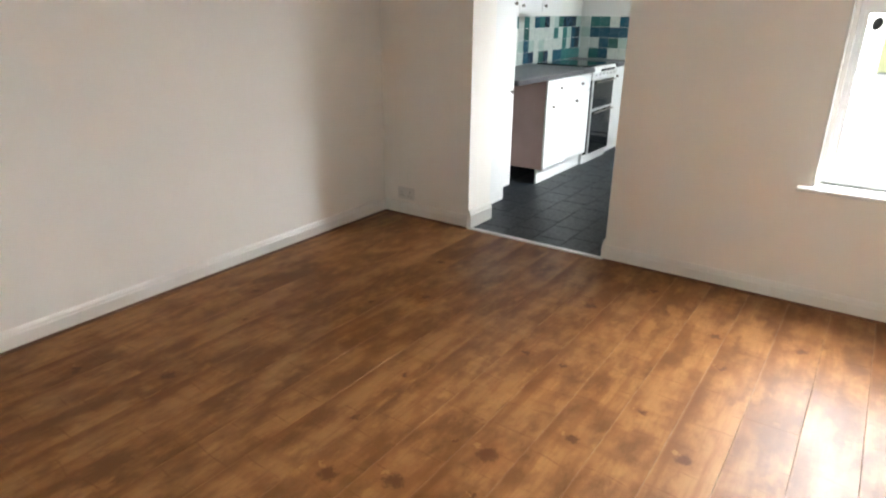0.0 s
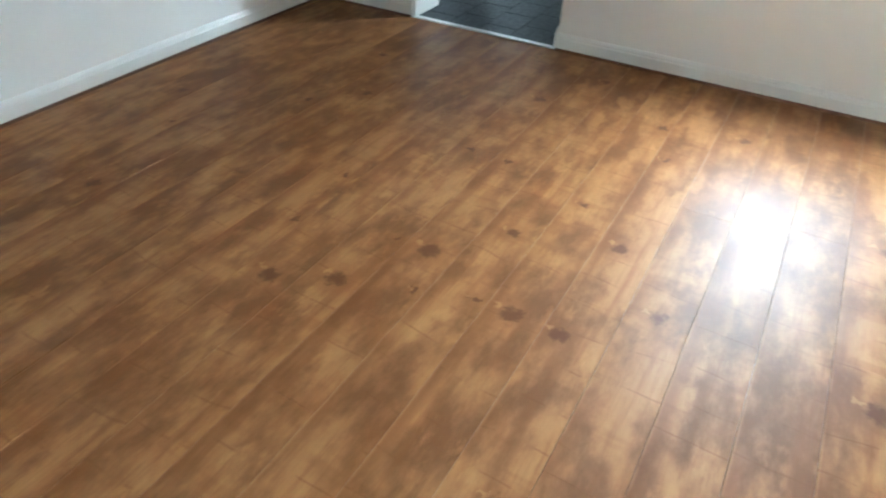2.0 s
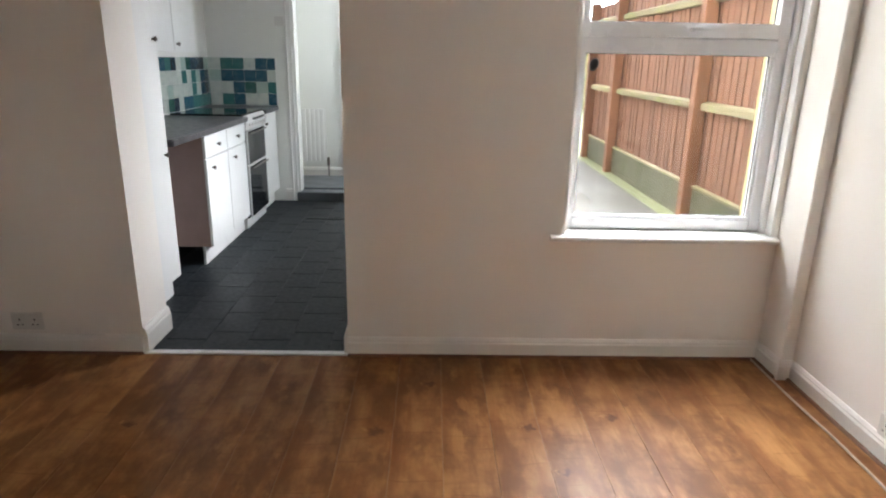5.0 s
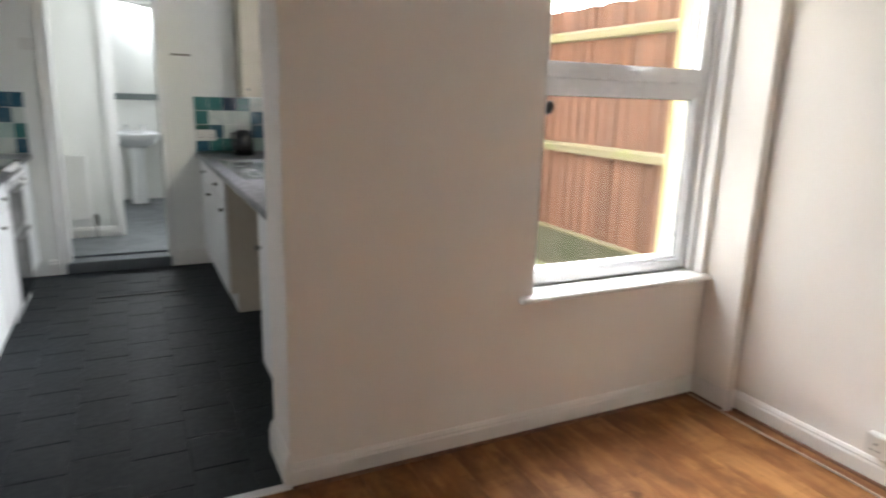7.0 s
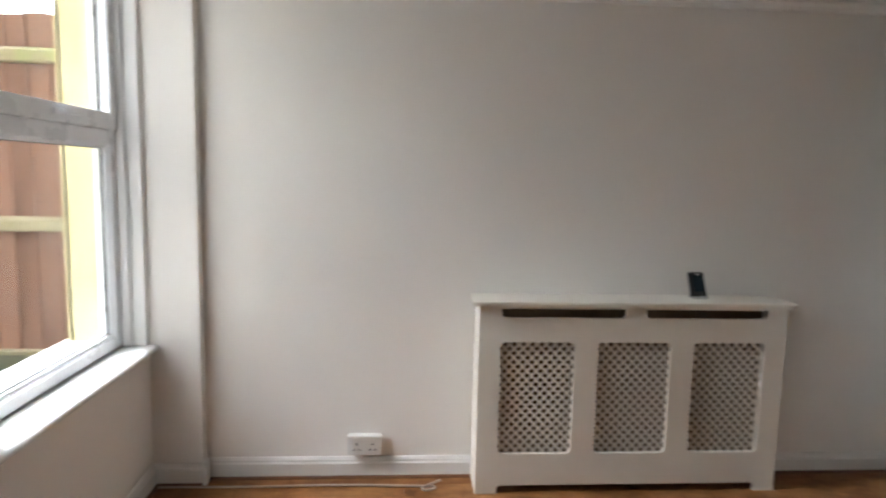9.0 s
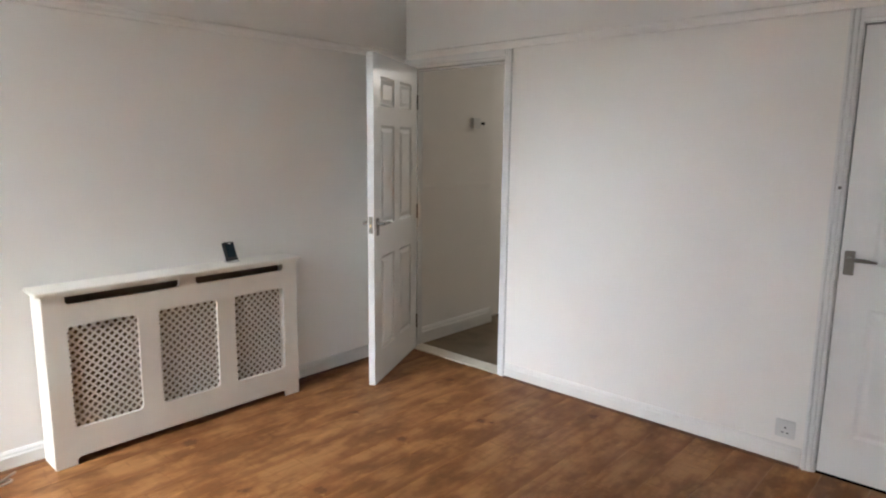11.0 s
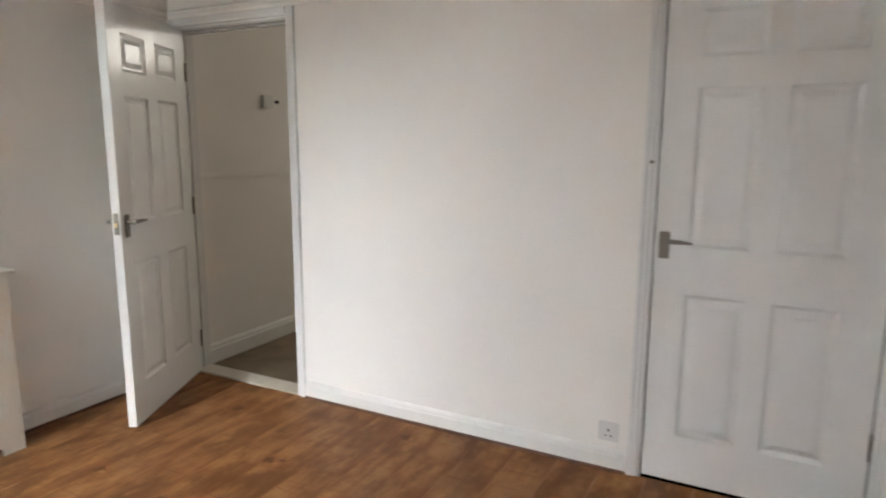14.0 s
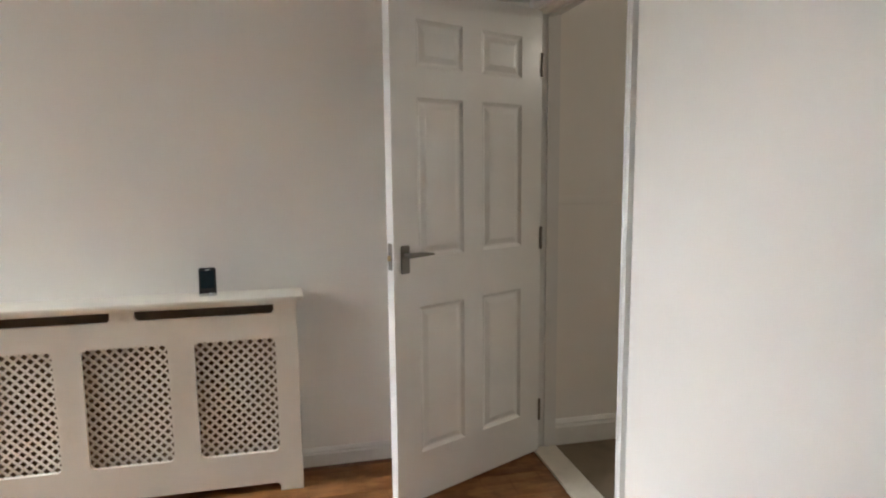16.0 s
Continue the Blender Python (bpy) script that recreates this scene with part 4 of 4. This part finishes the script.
def build_sink():
    s = thing("kitchen_sink", "stainless steel inset sink with a drainer", "sink")
    y0, y1, x0, x1 = 1.55, 2.60, 0.12, 0.58
    blocks("drainer", [(x0, x1, y0, 2.02, 0.908, 0.914)], "stainless", s, bevel=0.002)
    blocks("rim", [(x0, x0 + 0.05, 2.02, y1, 0.908, 0.915), (x1 - 0.06, x1, 2.02, y1, 0.908, 0.915), (x0 + 0.05, x1 - 0.06, y1 - 0.05, y1, 0.908, 0.915), (x0 + 0.05, x1 - 0.06, 2.02, 2.05, 0.908, 0.915)], "stainless", s, bevel=0.002)
    blocks("bowl", [(x0 + 0.05, x1 - 0.06, 2.05, y1 - 0.05, 0.9085, 0.910)], "stainless", s)
    for i in range(6):
        bm = bmesh.new()
        tube(bm, (x0 + 0.07 + 0.06 * i, 0.914), "y", 0.006, y0 + 0.04, 1.98, 8)
        part("drainer_rib", bm, "stainless", s)
    bm = bmesh.new()
    tube(bm, (0.55, 2.12), "z", 0.014, 0.915, 1.10, 12)
    tube(bm, (2.12, 1.10), "x", 0.011, 0.36, 0.56, 12)
    tube(bm, (0.365, 2.12), "z", 0.010, 1.06, 1.10, 12)
    part("tap", bm, "stainless", s, "chrome mixer tap")
    return s


build_sink()
kt = thing("kettle", "dark kettle standing on the worktop in the corner", "kettle")
bm = bmesh.new()
lathe(bm, [(0.05, 0.908), (0.072, 0.914), (0.070, 1.02), (0.055, 1.09), (0.02, 1.10)], (0.36, 3.05), 20)
part("body", bm, "black", kt, smooth=True)
blocks("handle", [(0.27, 0.285, 3.04, 3.06, 0.95, 1.08), (0.285, 0.31, 3.04, 3.06, 1.065, 1.08)], "black", kt, bevel=0.004)
socket("power_socket", "white double socket on the tiles by the worktop", 2, pose(0.12, KN - 0.010, 1.04, 0, 0, 180), 0.0)
tagged(blocks("light_switch", [(-1.055, -0.970, KN - 0.012, KN, 1.62, 1.70)], "socket", bevel=0.003), "pale switch plate on the kitchen's end wall", "light switch")
hk = thing("hook_rail", "short dark hook rail on the kitchen's end wall", "hook rail")
blocks("bar", [(-0.10, 0.04, KN - 0.022, KN - 0.012, 1.635, 1.648)], "steel", hk, bevel=0.002)
for q in (-0.08, 0.02):
    blocks("bracket", [(q - 0.006, q + 0.006, KN - 0.014, KN, 1.632, 1.650)], "steel", hk)
tagged(blocks("floor_strip", [(-0.70, -0.16, 2.60, 2.622, 0.0, 0.006)], "black", bevel=0.002), "thin dark strip lying on the kitchen tiles", "strip")

# ---- back lobby and wash room ----
setting(blocks("lobby_floor", [(-1.5, 0.7, KN + 0.14, 6.35, 0.0, 0.10)], "lobby_floor"), "grey vinyl floor of the lobby and wash room", "floor")
setting(blocks("lobby_wall", [(-1.6, -0.53, 4.20, 4.30, 0.1, 2.4), (-0.53, 0.10, 4.20, 4.30, 2.1, 2.4), (0.10, 0.7, 4.20, 4.30, 0.1, 2.4), (-1.6, -1.5, KN + 0.14, 6.35, 0, 2.4), (0.6, 0.7, KN + 0.14, 6.35, 0, 2.4)], "kitchen_wall"),
        "white lobby walls", "wall")
setting(blocks("wash_room_wall", [(-1.6, 0.7, 6.30, 6.45, 0, 2.4)], "kitchen_wall"), "white wash room wall with a grey tile border", "wall")
setting(blocks("lobby_ceiling", [(-1.6, 0.7, KN + 0.14, 6.45, 2.4, 2.5)], "ceiling"), "plain white lobby ceiling", "ceiling")
skirting("baseboard", -1.5, 4.20, -0.60, 4.20, 0, -1, h=0.09, z=0.10)
wf = setting(thing("door_frame", "", ""), "white frame of the wash room doorway", "door frame")
blocks("architrave", [(-0.60, -0.53, 4.182, 4.20, 0.1, 2.16)], "gloss", wf, bevel=0.003)
blocks("lining", [(-0.53, -0.51, 4.20, 4.30, 0.1, 2.1)], "gloss", wf)
setting(blocks("border_tile", [(-1.5, 0.6, 6.288, 6.30, 1.26, 1.33)], "band"), "dark grey border of wall tiles", "tile border")


def build_radiator():
    r = thing("panel_radiator", "white ribbed panel radiator on the lobby wall", "radiator", at=(0, 0, 0))
    bm = bmesh.new()
    out = [(-1.32, 4.150), (-1.32, 4.130)]
    for i in range(11):
        x = -1.29 + 0.048 * i
        out += [(x, 4.130), (x + 0.006, 4.125), (x + 0.034, 4.125), (x + 0.040, 4.130)]
    prism(bm, out + [(-0.755, 4.130), (-0.755, 4.150)], "z", 0.27, 0.82)
    part("panel", bm, "enamel", r)
    for x in (-1.25, -0.86):
        blocks("bracket", [(x, x + 0.03, 4.15, 4.20, 0.35, 0.75)], "enamel", r)
    bm = bmesh.new()
    tube(bm, (-0.735, 4.14), "z", 0.008, 0.10, 0.30, 10)
    tube(bm, (-0.735, 4.14), "z", 0.017, 0.22, 0.31, 12)
    part("valve", bm, "steel", r, "metal valve and pipe")
    return r


build_radiator()


def build_basin():
    b = thing("wash_basin", "white ceramic pedestal wash basin", "wash basin")
    bm = bmesh.new()
    lathe(bm, [(0.10, 0.10), (0.095, 0.12), (0.075, 0.30), (0.07, 0.60), (0.10, 0.74)], (-0.36, 6.02), 20)
    part("pedestal", bm, "ceramic", b, smooth=True)
    bm = bmesh.new()
    lathe(bm, [(0.09, 0.73), (0.17, 0.76), (0.245, 0.83), (0.262, 0.885), (0.255, 0.90), (0.235, 0.898), (0.21, 0.86), (0.12, 0.80), (0.02, 0.79)], (-0.36, 6.02), 28, 0.85)
    part("bowl", bm, "ceramic", b, smooth=True)
    for q in (-0.09, 0.09):
        bm = bmesh.new()
        tube(bm, (-0.36 + q, 6.20), "z", 0.014, 0.86, 0.96, 12)
        tube(bm, (-0.36 + q, 6.20), "z", 0.022, 0.96, 0.98, 12)
        tube(bm, (-0.36 + q, 0.93), "y", 0.009, 6.10, 6.20, 10)
        part("tap", bm, "stainless", b, "chrome tap")
    blocks("upstand", [(-0.60, -0.12, 6.20, 6.298, 0.80, 0.91)], "ceramic", b, bevel=0.012)
    return b


build_basin()

# ---- hall ----
setting(blocks("hall_floor", [(0.4, 2.4, -6.5, YS - 0.11, -0.06, 0.002)], "carpet"), "brown carpet in the hall", "carpet")
HX = 1.992
setting(blocks("hall_wall", [(HX, HX + 0.2, -4.66, YS - 0.11, 0, 2.5), (HX + 0.10, HX + 0.25, -6.5, -4.66, 0, 2.5), (0.3, 0.4, -6.5, YS - 0.11, 0, 2.5), (0.3, 2.4, -6.6, -6.5, 0, 2.5)], "wall"), "plain cream hall walls", "wall")
setting(blocks("hall_ceiling", [(0.3, 2.4, -6.6, YS - 0.11, 2.5, 2.6)], "ceiling"), "plain white hall ceiling", "ceiling")
skirting("baseboard", HX, YS - 0.11, HX, -4.66, -1, 0, h=0.125, t=0.02)
skirting("baseboard", HX - 0.02, -4.66, HX + 0.1, -4.66, 0, -1, h=0.125, t=0.02)
bm = bmesh.new()
prism(bm, [(HX, 1.150), (HX - 0.002, 1.160), (HX - 0.0025, 1.170), (HX - 0.002, 1.180), (HX, 1.195)], "y", YS - 0.11, -4.66)
setting(part("trim", bm, "wall"), "painted dado rail along the hall wall", "dado rail")
hb = thing("key_box", "small pale wall box with a dark hook in the hall", "wall box")
blocks("body", [(HX - 0.03, HX, -4.47, -4.38, 1.605, 1.685)], "socket", hb, bevel=0.004)
blocks("hook", [(HX - 0.028, HX - 0.014, -4.525, -4.51, 1.635, 1.655), (HX - 0.016, HX, -4.525, -4.51, 1.638, 1.652)], "dark", hb, "dark hook")

# ---- outside ----
GZ = 0.15
setting(blocks("ground", [(KE + 0.30, 60, TN + 0.02, 120, -0.3, GZ - 0.01), (-60, -1.9, TN + 0.02, 120, -0.3, GZ - 0.01), (-1.9, KE + 0.30, 6.5, 120, -0.3, GZ - 0.01),
    (XE + 0.45, 60, -120, TN + 0.02, -0.3, GZ - 0.01), (-60, -1.9, -120, TN + 0.02, -0.3, GZ - 0.01), (-1.9, XE + 0.45, -120, -6.7, -0.3, GZ - 0.01)], "moss"), "rough mossy ground outside", "ground")
setting(blocks("path", [(KE + 0.26, 2.28, TN + 0.02, 14.0, GZ - 0.012, GZ + 0.012)], "path"), "worn concrete side path with moss at its edge", "path")
setting(blocks("kitchen_outer_wall", [(KE + 0.2605, KE + 0.30, TN + 0.02, 1.35, -0.06, 2.75), (KE + 0.2605, KE + 0.30, 2.45, 6.5, -0.06, 2.75), (KE + 0.2605, KE + 0.30, 1.35, 2.45, -0.06, 1.06), (KE + 0.2605, KE + 0.30, 1.35, 2.45, 2.12, 2.75)], "brick"), "pale outside wall of the kitchen wing", "wall")
FXX = 2.50


def build_fence():
    f = thing("fence", "red-brown close-board fence with mossy rails on a gravel board", "fence")
    y = 0.31
    k = 0
    rng = random.Random(4)
    while y < 5.62:
        x = FXX + rng.uniform(-0.003, 0.003)
        bm = bmesh.new()
        top = 2.02 + rng.uniform(-0.008, 0.008)
        prism(bm, [(x - 0.012, y), (x + 0.004, y), (x + 0.004, y + 0.118), (x - 0.004, y + 0.118)], "z", 0.438, top)
        part("board", bm, "board", f)
        y += 0.100
    for z in (1.05, 1.83):
        for a, b in ((0.31, 2.14), (2.24, 4.44), (4.54, 5.60)):
            bm = bmesh.new()
            prism(bm, [(FXX - 0.062, z - 0.030), (FXX - 0.064, z + 0.018), (FXX - 0.012, z + 0.038), (FXX - 0.012, z - 0.036)], "y", a, b)
            part("rail", bm, "rail", f, bevel=0.004)
    for a, b in ((0.31, 2.14), (2.24, 4.44), (4.54, 5.60)):
        blocks("capping", [(FXX - 0.058, FXX + 0.012, a, b, 0.42, 0.438)], "rail", f, "pale weathered capping strip", bevel=0.003)
    for y in (2.19, 4.49, 5.65):
        blocks("post", [(FXX - 0.115, FXX - 0.015, y - 0.05, y + 0.05, 0.0, 2.05)], "post", f, "brown wooden post", bevel=0.006)
    for a, b in ((0.31, 2.14), (2.24, 4.44), (4.54, 5.60)):
        blocks("gravel_board", [(FXX - 0.045, FXX + 0.01, a, b, 0.0, 0.42)], "gravel_board", f, "grey gravel board", bevel=0.006)
    return f


build_fence()
gp = thing("gate_post", "grey galvanised post at the end of the path", "post")
bm = bmesh.new()
tube(bm, (2.47, 6.45), "z", 0.05, GZ - 0.02, 1.32, 14)
part("pole", bm, "metal_post", gp)
bm = bmesh.new()
tube(bm, (2.47, 6.45), "z", 0.058, 1.32, 1.35, 14)
part("cap", bm, "metal_post", gp)
setting(blocks("garden_wall", [(0.9, 6.0, 14.0, 14.2, 0, 1.7)], "render"), "low pale wall at the end of the path", "wall")

# ---- pieces: planks, tiles ----
PW, PL = 0.1885, 1.286
FULL = {}


def slab_mesh(name, w, length, t, b, mat, e):
    """A flat piece, x 0 to w, y 0 to length, top at 0, its upper long edges taken off by b and its ends by e."""
    bm = bmesh.new()
    lo = [bm.verts.new(p) for p in ((0, 0, -t), (w, 0, -t), (w, length, -t), (0, length, -t))]
    mid = [bm.verts.new(p) for p in ((0, 0, -b), (w, 0, -b), (w, length, -b), (0, length, -b))]
    top = [bm.verts.new(p) for p in ((b, e, 0), (w - b, e, 0), (w - b, length - e, 0), (b, length - e, 0))]
    for i in range(4):
        k = (i + 1) % 4
        bm.faces.new((lo[i], lo[k], mid[k], mid[i]))
        bm.faces.new((mid[i], mid[k], top[k], top[i]))
    bm.faces.new(top)
    me = bpy.data.meshes.new(name)
    bm.to_mesh(me)
    bm.free()
    me.materials.append(M[mat])
    return me


def piece(name, w, length, t, b, mat, parent, m, e=None):
    key = (name, round(w, 3), round(length, 3))
    if key not in FULL:
        FULL[key] = slab_mesh(name, w, length, t, b, mat, b if e is None else e)
    ob = new(name, FULL[key])
    ob.parent = parent
    ob.matrix_basis = m
    return ob


rng = random.Random(11)
x = 1.1945 - PW * 16
row = 0
while x < XE - 0.01:
    a, b = max(x, XW + 0.001), min(x + PW, XE - 0.001)
    if b - a > 0.02:
        y = YS + 0.002 - (row * 0.47 % 1.0) * PL
        while y < -0.02:
            y0, y1 = max(y, YS + 0.002), min(y + PL, -0.002)
            if y1 - y0 > 0.03:
                piece("plank", b - a - 0.0006, y1 - y0 - 0.0002, 0.011, 0.0012, "laminate", floor, pose(a, y0, 0), 0.0002)
            y += PL
    x += PW
    row += 1

TX, TY = 0.207, 0.252
for i in range(-4, 5):
    a = -0.722 + TX * (i + 0)
    if a + TX < -1.15 or a > 0.12:
        continue
    y = 0.026 - (0.126 if i % 2 else 0.035)
    while y < KN - 0.03:
        y0, y1 = max(y, 0.024), min(y + TY, KN - 0.031)
        if y1 - y0 > 0.03:
            piece("floor_tile", TX - 0.004, y1 - y0 - 0.004, 0.008, 0.0012, "slate", kfloor, pose(a, y0, rng.uniform(-0.0004, 0.0004)))
        y += TY

TS = 0.1065
for r in range(4):
    z = 0.912 + TS * r
    y = 0.758
    while y < KN - 0.03:
        w = min(TS, KN - 0.008 - y)
        piece("wall_tile", w - 0.003, TS - 0.003, 0.008, 0.001, "glaze", kwest, pose(XW + 0.008, y, z, 90, 0, 90))
        y += TS
    for x0, x1 in ((XW + 0.010, -1.07), (0.045, KE - 0.004)):
        x = x0
        while x < x1 - 0.02:
            w = min(TS, x1 - x)
            piece("wall_tile", w - 0.003, TS - 0.003, 0.008, 0.001, "glaze", kend, pose(x, KN - 0.008, z, 90, 0, 0))
            x += TS
